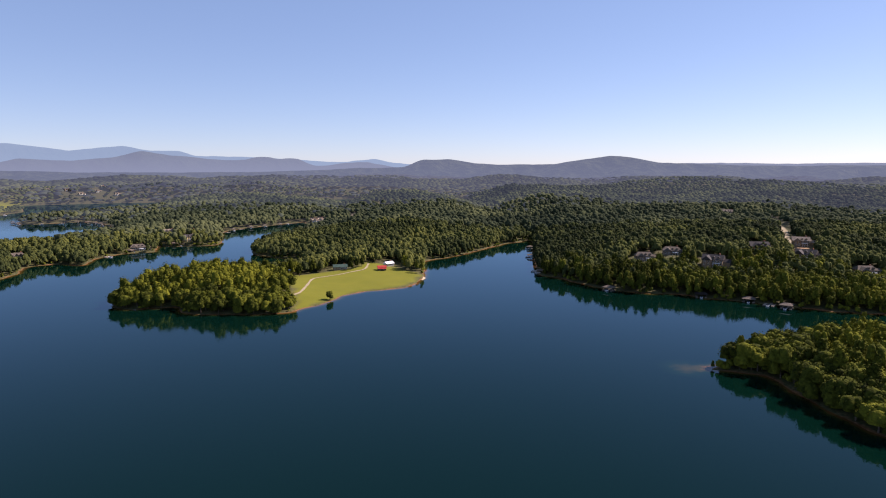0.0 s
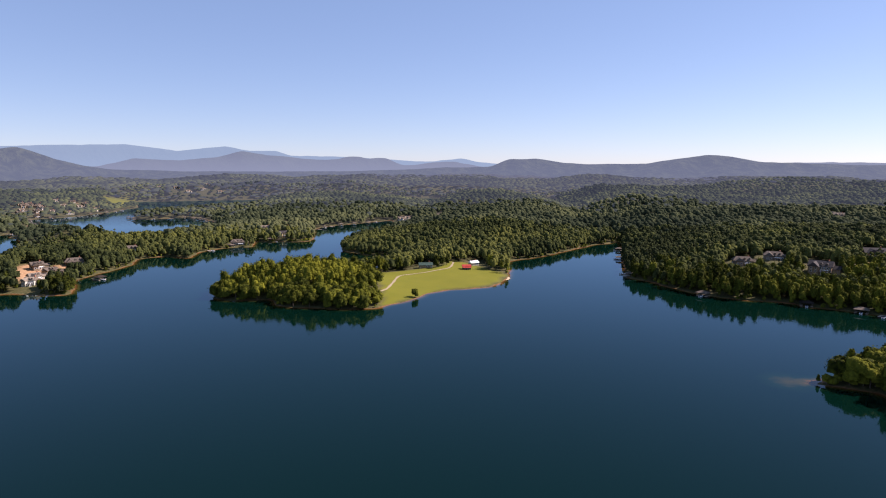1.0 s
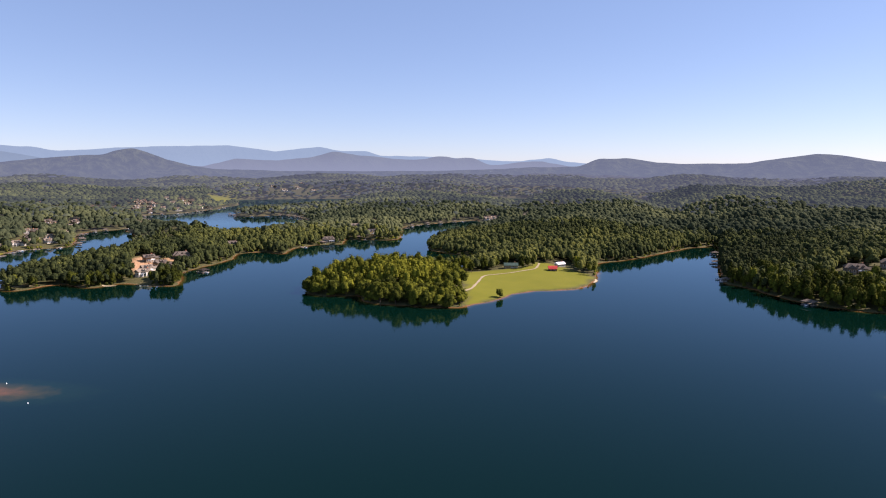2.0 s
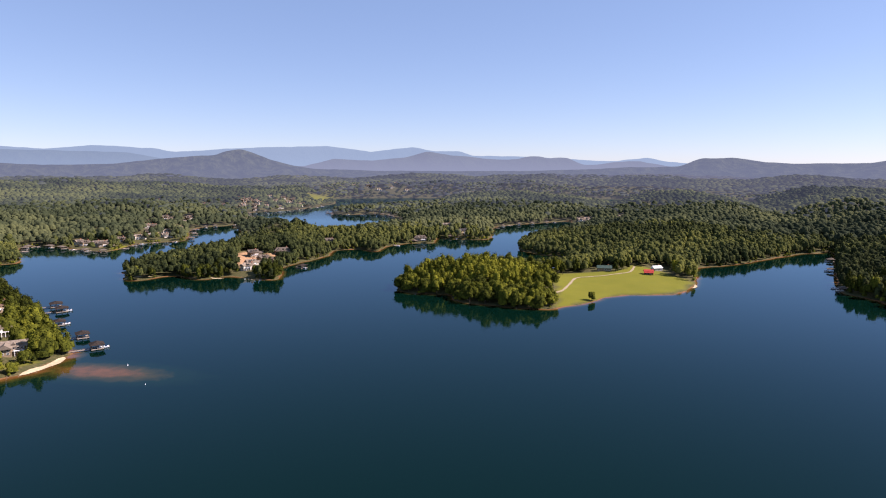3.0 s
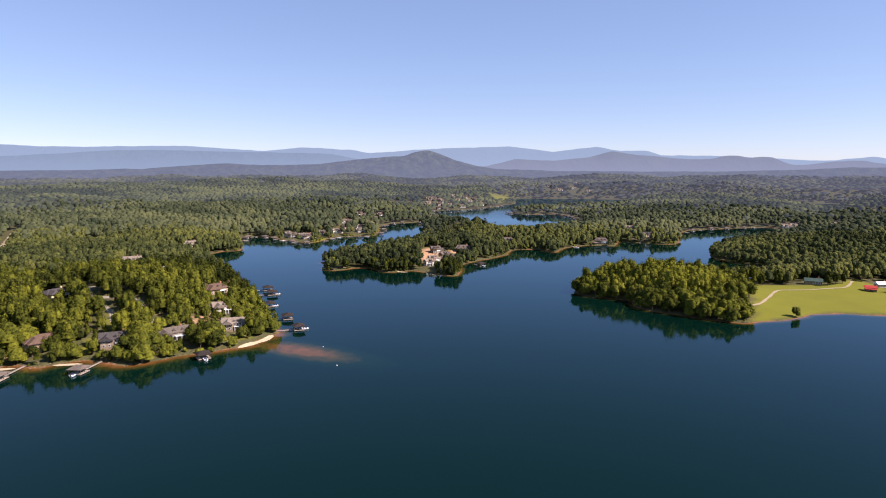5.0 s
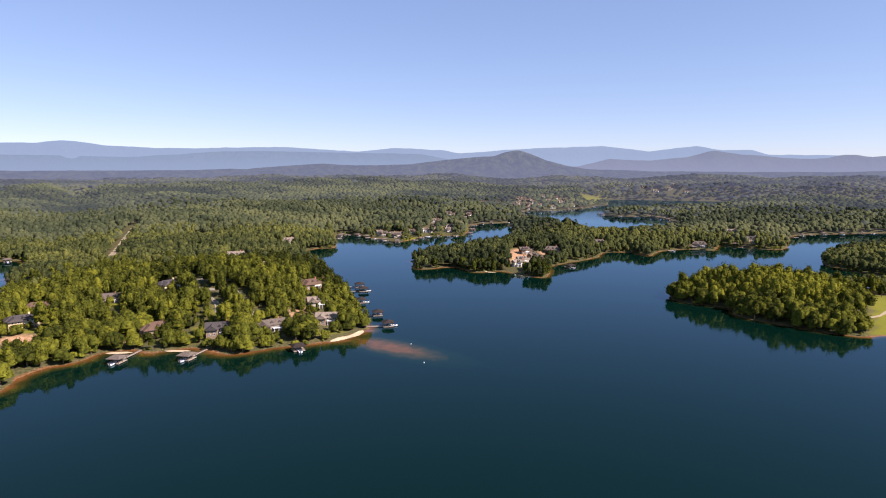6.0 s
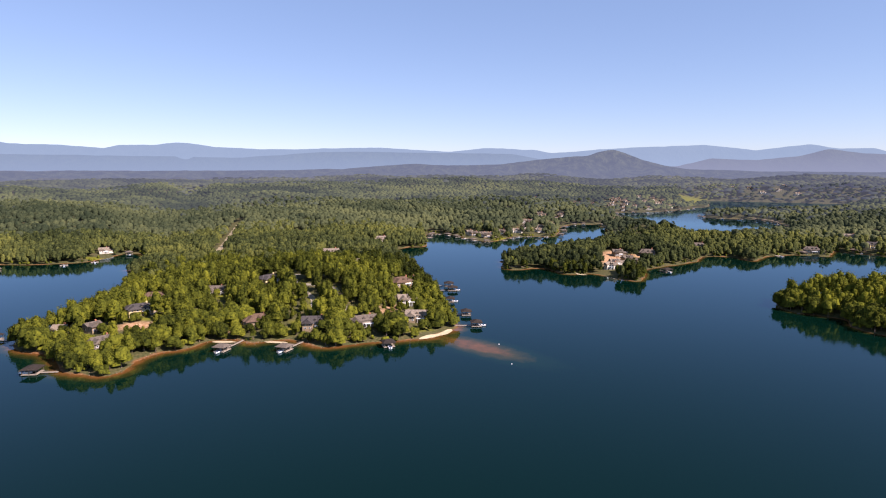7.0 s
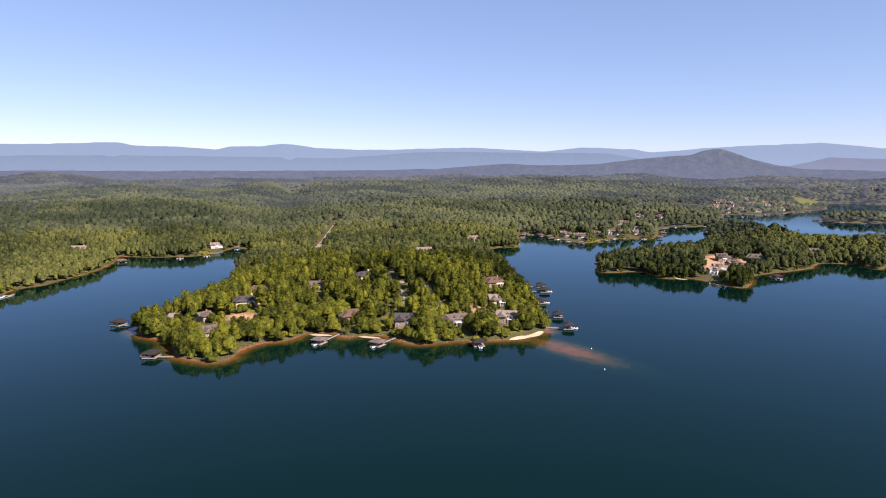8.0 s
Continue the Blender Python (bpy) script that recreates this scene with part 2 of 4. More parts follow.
def inside_distance(px, py, loop):
    """Distance to the loop, positive inside it."""
    res = np.empty(len(px))
    a, b = loop, np.roll(loop, -1, 0)
    e = b - a
    ee = (e * e).sum(1) + 1e-9
    for s in range(0, len(px), 20000):
        x, y = px[s:s + 20000, None], py[s:s + 20000, None]
        wx, wy = x - a[:, 0], y - a[:, 1]
        u = np.clip((wx * e[:, 0] + wy * e[:, 1]) / ee, 0, 1)
        d = np.sqrt(((wx - u * e[:, 0]) ** 2 + (wy - u * e[:, 1]) ** 2).min(1))
        up = (a[:, 1] <= y) != (b[:, 1] <= y)
        cross = a[:, 0] + (y - a[:, 1]) / np.where(np.abs(e[:, 1]) < 1e-9, 1e-9, e[:, 1]) * e[:, 0] > x
        odd = (up & cross).sum(1) % 2 == 1
        res[s:s + 20000] = np.where(odd, d, -d)
    return res


LOOPS = [smooth_loop(c) for c in (NEAR_POINT, WEST, CAPE, FIELD, EAST, COVE_WEST)]
rng = np.random.default_rng(7)
WAVES = [(rng.uniform(0, 6.28), rng.uniform(0, 6.28), a) for a in rng.uniform(0, 6.28, 24)]


def rolling(x, y, size):
    """Smooth uneven ground between -1 and 1, with hills about that size."""
    v = np.zeros_like(x)
    for i, (p, q, a) in enumerate(WAVES):
        k = 6.28 / size * (0.6 + 0.09 * i)
        v = v + np.sin(k * (x * math.cos(a) + y * math.sin(a)) + p) / (1 + 0.12 * i)
    return v / 5.0


def axis(lo, hi, far, step):
    """Coordinates evenly spaced from lo to hi and ever wider beyond, out to +-far."""
    out = list(np.arange(lo, hi, step))
    for sign, edge in ((-1, lo), (1, hi)):
        s, v, ext = step, edge, []
        while abs(v) < far:
            s = min(s * 1.07, 110)
            v += sign * s
            ext.append(sign * min(abs(v), far) if abs(v) > far else v)
        out = ext[::-1] + out if sign < 0 else out + ext
    return np.array(sorted(set(out)))


AX, AY = axis(-960, 300, 4990, 5.6), axis(-180, 960, 4990, 5.6)
GX, GY = np.meshgrid(AX, AY)
gx, gy = GX.ravel(), GY.ravel()
shore = np.full(len(gx), -1e9)
for loop in LOOPS:
    near = (gx > loop[:, 0].min() - 150) & (gx < loop[:, 0].max() + 150) & (gy > loop[:, 1].min() - 150) & (gy < loop[:, 1].max() + 150)
    d = np.full(len(gx), -150.0)
    d[near] = inside_distance(gx[near], gy[near], loop)
    shore = np.maximum(shore, d)
gr = np.hypot(gx, gy)
shore = np.maximum(shore, gr - 2250)          # the hinterland closes the place all round


def soft(v):
    v = np.clip(v, 0, 1)
    return v * v * (3 - 2 * v)


def gauss(x, y, cx, cy, w):
    return np.exp(-((x - cx) ** 2 + (y - cy) ** 2) / (w * w))


def height(x, y, d):
    r = np.hypot(x, y)
    land = 1.3 * (1 - np.exp(-np.clip(d, 0, None) / 3.5))
    amp = 8 + 6 * rolling(x, y, 420) + soft((r - 800) / 700) * (13 + 13 * rolling(x + 500, y, 1000) + 11 * rolling(y, x + 300, 480)) + soft((r - 1700) / 1500) * (14 + 14 * rolling(x, y + 900, 1500) + 9 * rolling(y, x, 760))
    amp = amp + np.clip(20 + 22 * rolling(x + 700, y, 1100), 0, 60) * np.exp(-((r - 2240) / 190) ** 2) + np.clip(22 + 16 * rolling(y, x - 400, 1300), 0, 60) * np.exp(-((r - 3080) / 260) ** 2)   # two long wooded ridges
    hill = soft(d / 130) * np.clip(amp, 2.5, 80)
    hill += 9 * gauss(x, y, -480, 140, 150) * soft(d / 45) + 9 * gauss(x, y, -475, 236, 75) * soft(d / 40) + 11 * gauss(x, y, -215, 520, 75) * soft(d / 40)
    hill += 6 * gauss(x, y, -500, 600, 120) * soft(d / 60) + 15 * gauss(x, y, 430, 780, 200) * soft(d / 130)
    hill *= (1 - 0.55 * gauss(x, y, -70, 600, 90)) * (1 - 0.6 * gauss(x, y, -560, 790, 190)) * (1 - 0.7 * gauss(x, y, -640, 1350, 240)) + 5 * gauss(x, y, -675, 775, 65) * soft(d / 40)
    bed = -np.clip(-d, 0, None) * 0.16
    return np.where(d > 0, land + hill, np.clip(bed, -9, -0.15))


gz = height(gx, gy, shore)
SHORE, GZ = shore.reshape(GX.shape), gz.reshape(GX.shape)


def sample(table, x, y):
    i = np.clip(np.searchsorted(AX, x) - 1, 0, len(AX) - 2)
    j = np.clip(np.searchsorted(AY, y) - 1, 0, len(AY) - 2)
    u, v = (x - AX[i]) / (AX[i + 1] - AX[i]), (y - AY[j]) / (AY[j + 1] - AY[j])
    return (table[j, i] * (1 - u) + table[j, i + 1] * u) * (1 - v) + (table[j + 1, i] * (1 - u) + table[j + 1, i + 1] * u) * v


def ground_z(x, y):
    return float(sample(GZ, np.array([x], float), np.array([y], float))[0])


# open ground: the mown field, lawns and bare plots (x, y, half width, half depth, turn in degrees)
FIELD_EDGE = smooth_loop([(-116, 475), (-104, 495), (-96, 507), (-90, 523), (-82, 539), (-71, 551), (-58, 559), (-44, 565), (-36, 575), (-30, 587), (-26, 606), (-24, 628),
                          (-30, 645), (-42, 656), (-58, 676), (-74, 692), (-86, 694), (-90, 672), (-98, 650), (-118, 640), (-141, 618), (-158, 612),
                          (-168, 602), (-152, 574), (-134, 543), (-121, 505)], 6, 2.0)
GLADES = [(-404, 140, 8, 30, 71), (-374, 196, 10, 22, 62), (-424, 42, 14, 24, 84), (-124, 488, 11, 24, 15), (-640, 720, 55, 130, 20), (-600, 860, 70, 60, 0)]      # low young trees
LAWNS = [(-746, 592, 12, 26, 30), (-449, 42, 3, 16, -20), (-468, 534, 10, 14, 40), (-1165, 1625, 34, 120, 36), (-1225, 1760, 38, 130, 37), (-165, 700, 6, 22, -20), (-846, 50, 8, 22, -60), (-392, 128, 4, 7, 30),
         (-418, 159, 4, 18, 69), (-350, 205, 4, 9, 15), (-470, 108, 4, 7, 60), (-502, 128, 4, 9, 40), (-398, 141, 3, 6, 10)]
BARE = [(-800, 189, 9, 26, 72), (-862, 208, 8, 40, 70), (-940, -146, 24, 14, 80), (-418, 177, 6, 12, 68), (-388, 204, 4, 13, 28), (-508, 236, 5, 26, 65), (-434, 45, 6, 12, -8),
        (-434, 106, 5, 8, 20), (-412, 104, 4, 6, 10), (-486, 542, 12, 44, 42), (-484, 588, 7, 10, 0), (-428, 552, 5, 14, 30), (-452, 258, 4, 8, 0),
        (-976, -148, 9, 16, 80), (-900, 322, 11, 34, 70), (-765, 376, 8, 20, 64), (260, 586, 6, 12, -20), (322, 642, 8, 12, -25), (378, 612, 6, 10, -30), (394, 674, 8, 26, -30), (212, 630, 5, 8, -15)]


# stands of darker pines
STANDS = [(237, 749, 60, 50, -15), (215, 900, 40, 70, -15), (300, 700, 40, 40, -20), (400, 800, 90, 50, -25), (551, 908, 120, 60, -30), (-1101, 122, 9, 20, 80), (-1097, 288, 10, 16, 75),
          (-1010, 364, 10, 18, 70), (-898, -106, 8, 30, 95), (-973, 29, 8, 18, 88), (-1720, 1145, 30, 60, 56), (-1146, 1900, 80, 60, 30), (-105, 835, 60, 60, 5), (-420, 690, 30, 30, 20)]
ROADS = [([(-126, 514), (-123, 526), (-124, 556), (-125, 590), (-114, 606), (-103, 618), (-91, 636), (-83, 652), (-83, 684)], 1.1),
         ([(-404, 156), (-418, 158), (-430, 162), (-465, 163), (-501, 172), (-560, 176)], 1.9), ([(-388, 176), (-400, 175), (-420, 178), (-440, 182), (-465, 163)], 1.8),
         ([(-560, 176), (-640, 172), (-726, 162), (-774, 173), (-853, 199), (-1029, 260), (-1089, 286)], 4.0),
         ([(396, 700), (404, 725), (461, 833), (525, 966), (564, 1055), (574, 1113)], 3.8), ([(-441, 228), (-470, 215), (-501, 172)], 2.2),
         ([(-452, 56), (-476, 66), (-500, 90), (-501, 172)], 2.2)]
# houses: kind, place and turn away from facing the middle of the lake
HOUSES = [("cream", -460, 50, 8), ("brown_hip", -499, 65, -10), ("grey_low", -416, 23, 20), ("cottage_white", -470, 4, -25), ("cottage_tan", -448, 21, 30), ("brown_hip", -414, 116, 12),
          ("slate", -387, 147, -8), ("row", -372, 174, 15), ("brown_hip", -444, 244, 25), ("white_gable", -402, 226, 10),
          ("tan", -367, 214, -5), ("cream", -489, 148, 30), ("grey_low", -485, 106, -15), ("tan", -612, 222, 10), ("tan", -527, 248, 40),
          ("cottage_tan", -486, 278, 20), ("grey_low", -638, 253, -20), ("tan", -672, 278, 0),
          ("white_gable", -892, 61, 0), ("grey_low", -864, -60, 15), ("tan", -883, -98, -20), ("tan", -785, 400, 10),
          ("cottage_white", -464, 522, 20), ("cottage_tan", -472, 552, -20), ("cottage_white", -453, 506, -35), ("cottage_tan", -494, 560, 15), ("grey_low", -484, 600, 5), ("grey_low", -505, 727, 0), ("grey_low", -409, 826, 0),
          ("tan", -428, 965, 12), ("cream", -378, 917, -10), ("brown_hip", -405, 990, 20), ("tan", -650, 1195, 0), ("white_gable", -700, 1240, 10), ("grey_low", -445, 1085, 0),
          ("slate", 267, 607, -12), ("slate", 340, 664, 20), ("slate", 370, 627, -15), ("grey_low", 394, 573, 30), ("tan", 400, 690, 5),
          ("grey_low", 245, 660, 0), ("white_gable", 311, 884, 10), ("grey_low", 212, 649, 10), ("tan", 530, 1155, 0), ("grey_low", 620, 1184, 15),
          ("farm_white", -60, 679, 35), ("green_low", -109, 650, 5)]
for cx, cy, sx, sy, count in ((-805, 584, 45, 15, 5), (-775, 615, 16, 30, 5), (-800, 700, 35, 40, 6), (-890, 790, 35, 35, 7), (-925, 900, 35, 45, 7),
                              (-1105, 1250, 45, 70, 15), (-1140, 1390, 60, 90, 18), (-255, 1260, 45, 18, 5), (-1330, 2060, 130, 60, 10), (-230, 2050, 60, 60, 4)):
    for k in range(count):
        HOUSES.append((("cottage_white", "cottage_tan")[int(rng.integers(2))], cx + rng.normal(0, sx), cy + rng.normal(0, sy), rng.uniform(-40, 40)))
HOUSES = [h for h in HOUSES if float(sample(SHORE, np.array([h[1]], float), np.array([h[2]], float))[0]) > 12]
YARDS = []
for _, x, y, _ in HOUSES:      # each house looks over its own yard to the lake
    r = math.hypot(x, y)
    near = r < 600
    YARDS.append((x * (1 - 9 / r), y * (1 - 9 / r), 10 if near else 12 if r > 1800 else 10 if r > 800 else 13 if -500 < x < -400 else 16, 14 if near else 55 if r > 1800 else 34 if r > 800 else 32 if -500 < x < -400 else 42, math.degrees(math.atan2(-x, y))))
GLADES += [(x * (1 - 34 / math.hypot(x, y)), y * (1 - 34 / math.hypot(x, y)), 10, 18, math.degrees(math.atan2(-x, y))) for _, x, y, _ in HOUSES if math.hypot(x, y) < 560]
YARDS += [(-65, 651, 12, 12, 0), (-340, 212, 6, 15, 15)]


def line_distance(x, y, pts):
    d = np.full(len(x), 1e9)
    for (ax, ay), (bx, by) in zip(pts, pts[1:]):
        ex, ey = bx - ax, by - ay
        u = np.clip(((x - ax) * ex + (y - ay) * ey) / (ex * ex + ey * ey), 0, 1)
        d = np.minimum(d, np.hypot(x - ax - u * ex, y - ay - u * ey))
    return d


def patch(x, y, c):
    a = radians(c[4])
    u, v = (x - c[0]) * math.cos(a) + (y - c[1]) * math.sin(a), -(x - c[0]) * math.sin(a) + (y - c[1]) * math.cos(a)
    return np.sqrt((u / c[2]) ** 2 + (v / c[3]) ** 2)


lawn_v = soft(inside_distance(gx, gy, FIELD_EDGE) / 5 + 0.5)
for c in LAWNS:
    lawn_v = np.maximum(lawn_v, soft((1.15 - patch(gx, gy, c)) * 4))
bare_v = np.zeros(len(gx))
for c in BARE:
    bare_v = np.maximum(bare_v, soft((1.15 - patch(gx, gy, c)) * 4))


def mesh_of(name, verts, faces, mat, attrs=None, smooth=False):
    """A mesh from arrays of corners and equal-sided faces, with values on its corners."""
    me = bpy.data.meshes.new(name)
    verts, faces = np.asarray(verts, np.float32), np.asarray(faces, np.int32)
    k = faces.shape[1]
    me.vertices.add(len(verts))
    me.vertices.foreach_set("co", verts.ravel())
    me.loops.add(faces.size)
    me.loops.foreach_set("vertex_index", faces.ravel())
    me.polygons.add(len(faces))
    me.polygons.foreach_set("loop_start", np.arange(0, faces.size, k, dtype=np.int32))
    me.update(calc_edges=True)
    for key, val in (attrs or {}).items():
        me.attributes.new(key, "FLOAT", "POINT").data.foreach_set("value", np.asarray(val, np.float32))
    if smooth:
        me.polygons.foreach_set("use_smooth", np.ones(len(faces), bool))
    me.materials.append(mat)
    return me


nx, ny = len(AX), len(AY)
idx = np.arange(nx * ny).reshape(ny, nx)
quads = np.stack([idx[:-1, :-1], idx[:-1, 1:], idx[1:, 1:], idx[1:, :-1]], -1).reshape(-1, 4)
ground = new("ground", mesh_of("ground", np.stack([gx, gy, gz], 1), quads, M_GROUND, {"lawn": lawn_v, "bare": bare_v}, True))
tagged(ground, "rolling wooded land with red clay lake banks", "ground", kind="structure")

# the lake: one level sheet, with sand bars of red clay just under it
depth_v = np.clip(-shore, 0, None) * np.where((gx < -320) & (gx > -500) & (gy < 245), 0.34, 0.62)   # the banks of the near point shelve gently
for cx, cy, w, dd, turn, least in ((-304, 220, 10, 32, -77, 1.1), (134, 332, 9, 10, 0, 2.6)):
    bar = patch(gx, gy, (cx, cy, w, dd, turn))
    depth_v = np.where(shore < 0, np.minimum(depth_v, least + 2.6 * np.clip(bar - 0.5, 0, None) ** 1.2), depth_v)
wet = (shore < 12)[quads].any(1)
wq = quads[wet]
used, inv = np.unique(wq, return_inverse=True)
water = new("water", mesh_of("water", np.stack([gx[used], gy[used], np.zeros(len(used))], 1), inv.reshape(-1, 4), M_WATER, {"depth": depth_v[used]}))
tagged(water, "calm dark blue-green lake with faint ripples", "lake", kind="structure")


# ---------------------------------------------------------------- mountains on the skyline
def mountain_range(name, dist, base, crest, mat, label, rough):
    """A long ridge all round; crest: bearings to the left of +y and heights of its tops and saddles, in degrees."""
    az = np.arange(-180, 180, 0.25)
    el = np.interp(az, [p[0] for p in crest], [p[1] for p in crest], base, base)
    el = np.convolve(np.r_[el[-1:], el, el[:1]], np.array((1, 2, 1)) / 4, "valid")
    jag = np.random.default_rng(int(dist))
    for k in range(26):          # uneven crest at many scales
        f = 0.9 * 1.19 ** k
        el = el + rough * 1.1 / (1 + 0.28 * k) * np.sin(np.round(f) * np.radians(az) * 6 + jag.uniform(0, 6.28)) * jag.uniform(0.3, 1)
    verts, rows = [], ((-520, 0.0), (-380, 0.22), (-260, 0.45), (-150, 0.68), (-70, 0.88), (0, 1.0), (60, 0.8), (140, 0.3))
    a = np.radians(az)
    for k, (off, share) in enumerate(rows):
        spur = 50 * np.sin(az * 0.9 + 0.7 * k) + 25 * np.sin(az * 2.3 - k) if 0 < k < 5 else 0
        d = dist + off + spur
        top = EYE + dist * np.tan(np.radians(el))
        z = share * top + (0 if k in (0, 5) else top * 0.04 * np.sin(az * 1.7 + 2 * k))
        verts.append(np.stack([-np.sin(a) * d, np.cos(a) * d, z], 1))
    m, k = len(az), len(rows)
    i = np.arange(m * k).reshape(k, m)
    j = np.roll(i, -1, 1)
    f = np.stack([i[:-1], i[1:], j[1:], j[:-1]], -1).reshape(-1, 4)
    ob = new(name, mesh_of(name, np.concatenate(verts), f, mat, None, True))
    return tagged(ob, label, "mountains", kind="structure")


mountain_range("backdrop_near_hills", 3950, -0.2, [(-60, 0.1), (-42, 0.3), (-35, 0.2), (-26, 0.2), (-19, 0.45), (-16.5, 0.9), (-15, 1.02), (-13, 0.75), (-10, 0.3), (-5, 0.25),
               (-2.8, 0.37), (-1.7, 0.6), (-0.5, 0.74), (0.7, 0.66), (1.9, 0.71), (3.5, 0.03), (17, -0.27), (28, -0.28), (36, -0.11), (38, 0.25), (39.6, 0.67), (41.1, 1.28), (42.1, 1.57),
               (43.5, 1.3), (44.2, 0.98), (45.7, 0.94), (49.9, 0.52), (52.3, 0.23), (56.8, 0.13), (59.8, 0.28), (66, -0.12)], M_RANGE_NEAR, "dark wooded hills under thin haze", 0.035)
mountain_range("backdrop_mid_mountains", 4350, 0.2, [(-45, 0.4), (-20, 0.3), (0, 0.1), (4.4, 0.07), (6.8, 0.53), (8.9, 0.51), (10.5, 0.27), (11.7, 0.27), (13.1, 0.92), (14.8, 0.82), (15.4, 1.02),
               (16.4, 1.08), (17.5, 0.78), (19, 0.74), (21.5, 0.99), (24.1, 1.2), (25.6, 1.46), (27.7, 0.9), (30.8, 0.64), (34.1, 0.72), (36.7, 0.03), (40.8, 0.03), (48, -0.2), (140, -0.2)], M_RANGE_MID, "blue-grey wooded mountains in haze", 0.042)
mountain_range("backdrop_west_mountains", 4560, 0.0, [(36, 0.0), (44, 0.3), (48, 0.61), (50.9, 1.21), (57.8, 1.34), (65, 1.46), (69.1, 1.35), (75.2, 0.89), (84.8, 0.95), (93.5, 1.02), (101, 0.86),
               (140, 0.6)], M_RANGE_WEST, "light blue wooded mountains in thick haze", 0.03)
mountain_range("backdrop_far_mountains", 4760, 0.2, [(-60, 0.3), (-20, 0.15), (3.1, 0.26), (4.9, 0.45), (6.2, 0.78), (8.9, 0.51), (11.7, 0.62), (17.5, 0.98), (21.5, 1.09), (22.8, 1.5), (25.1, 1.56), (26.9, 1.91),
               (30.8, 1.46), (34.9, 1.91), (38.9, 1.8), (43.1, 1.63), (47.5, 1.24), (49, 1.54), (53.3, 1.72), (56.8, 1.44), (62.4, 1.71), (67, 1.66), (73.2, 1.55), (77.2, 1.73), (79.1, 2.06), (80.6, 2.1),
               (82, 1.89), (84.6, 1.91), (85.5, 1.66), (89.3, 1.85), (92.1, 1.85), (92.9, 2.06), (94.2, 2.04), (100, 1.8), (140, 1.5)], M_RANGE_FAR, "mountain chain on the horizon, pale blue with haze", 0.042)

# ---------------------------------------------------------------- trees
def dome_arrays(g, tall, wide, low, sides=6, lump=0.12):
    """A rounded crown top: two uneven rings and a peak."""
    V, F = [], []
    for ring, (share, h) in enumerate(((1.0, 0.14), (0.74, 0.82))):
        for i in range(sides):
            a = 6.283 * (i + 0.5 * ring) / sides
            r = wide / 2 * share * g.uniform(1 - lump, 1 + lump)
            V.append((math.cos(a) * r, math.sin(a) * r, low + (tall - low) * h * g.uniform(0.88, 1.12)))
    V.append((g.normal(0, 0.05) * wide, g.normal(0, 0.05) * wide, tall))
    for i in range(sides):
        a, b = i, (i + 1) % sides
        F += [(a, b, a + sides), (b, b + sides, a + sides), (a + sides, b + sides, 2 * sides)]
    return np.array(V), np.array(F)


def crown_arrays(g, tall, wide, low, lobes, leaves, leaf, pine, core=0.8, sides=6):
    """A crown from a few lumpy cores and many loose clumps of leaves."""
    V, F, n = [], [], 0
    centres = []
    for i in range(lobes):
        u = (i + 0.5) / lobes
        if pine:
            c = np.array([g.normal(0, 0.09) * wide, g.normal(0, 0.09) * wide, low + (tall - low) * (0.1 + 0.72 * u)])
            rad = np.array([1, 1, 0.9]) * wide * 0.5 * (1.08 - 0.7 * u) * g.uniform(0.85, 1.15)
        else:
            a = 2.4 * i + g.uniform(0, 1)
            off = wide * 0.29 * (0.2 if i == 0 else g.uniform(0.75, 1.2))
            c = np.array([math.cos(a) * off, math.sin(a) * off, low + (tall - low) * (0.56 if i == 0 else g.uniform(0.3, 0.66) if i % 3 else g.uniform(0.14, 0.3))])
            rad = np.array([wide * 0.36, wide * 0.36, (tall - low) * 0.36]) * (1.15 if i == 0 else g.uniform(0.72, 1.08))
        centres.append((c, rad))
        v, f = dome_arrays(g, 1.0, 2.0, -0.75, sides, 0.18)
        V.append(c + v * rad * core)
        F.append(f + n)
        n += len(v)
    for i in range(leaves):
        c, rad = centres[i % lobes]
        d = g.normal(0, 1, 3)
        d[2] = abs(d[2]) - 0.4 * g.random()
        d /= np.linalg.norm(d)
        p = c + d * rad * g.uniform(0.74, 1.08)
        q = g.normal(0, 1, (3, 3))
        q -= q.mean(0)
        q -= 0.55 * (q @ d)[:, None] * d
        V.append(p + q / np.linalg.norm(q, axis=1)[:, None] * leaf * g.uniform(0.5, 1.0))
        F.append(np.array([[n, n + 1, n + 2]]))
        n += 3
    return np.concatenate(V), np.concatenate(F)


def trunk_arrays(g, tall, rad, sides):
    """A tapered trunk with two or three limbs."""
    V, F, n = [], [], 0
    limbs = [((0, 0, -0.6), (g.uniform(-0.3, 0.3), g.uniform(-0.3, 0.3), tall), rad)]
    if sides > 3:
        for k in range(3):
            a, h = 2.1 * k + g.random(), tall * g.uniform(0.45, 0.7)
            limbs.append(((0, 0, h), (math.cos(a) * tall * 0.22, math.sin(a) * tall * 0.22, h + tall * 0.22), rad * 0.45))
    for p, q, r in limbs:
        a = np.arange(sides) * 6.283 / sides
        ring = np.stack([np.cos(a), np.sin(a), 0 * a], 1)
        V += [np.array(p) + ring * r, np.array(q) + ring * r * 0.3]
        i = np.arange(sides)
        j = (i + 1) % sides
        F += [np.stack([i, j, j + sides], 1) + n, np.stack([i, j + sides, i + sides], 1) + n]
        n += 2 * sides
    return np.concatenate(V), np.concatenate(F)


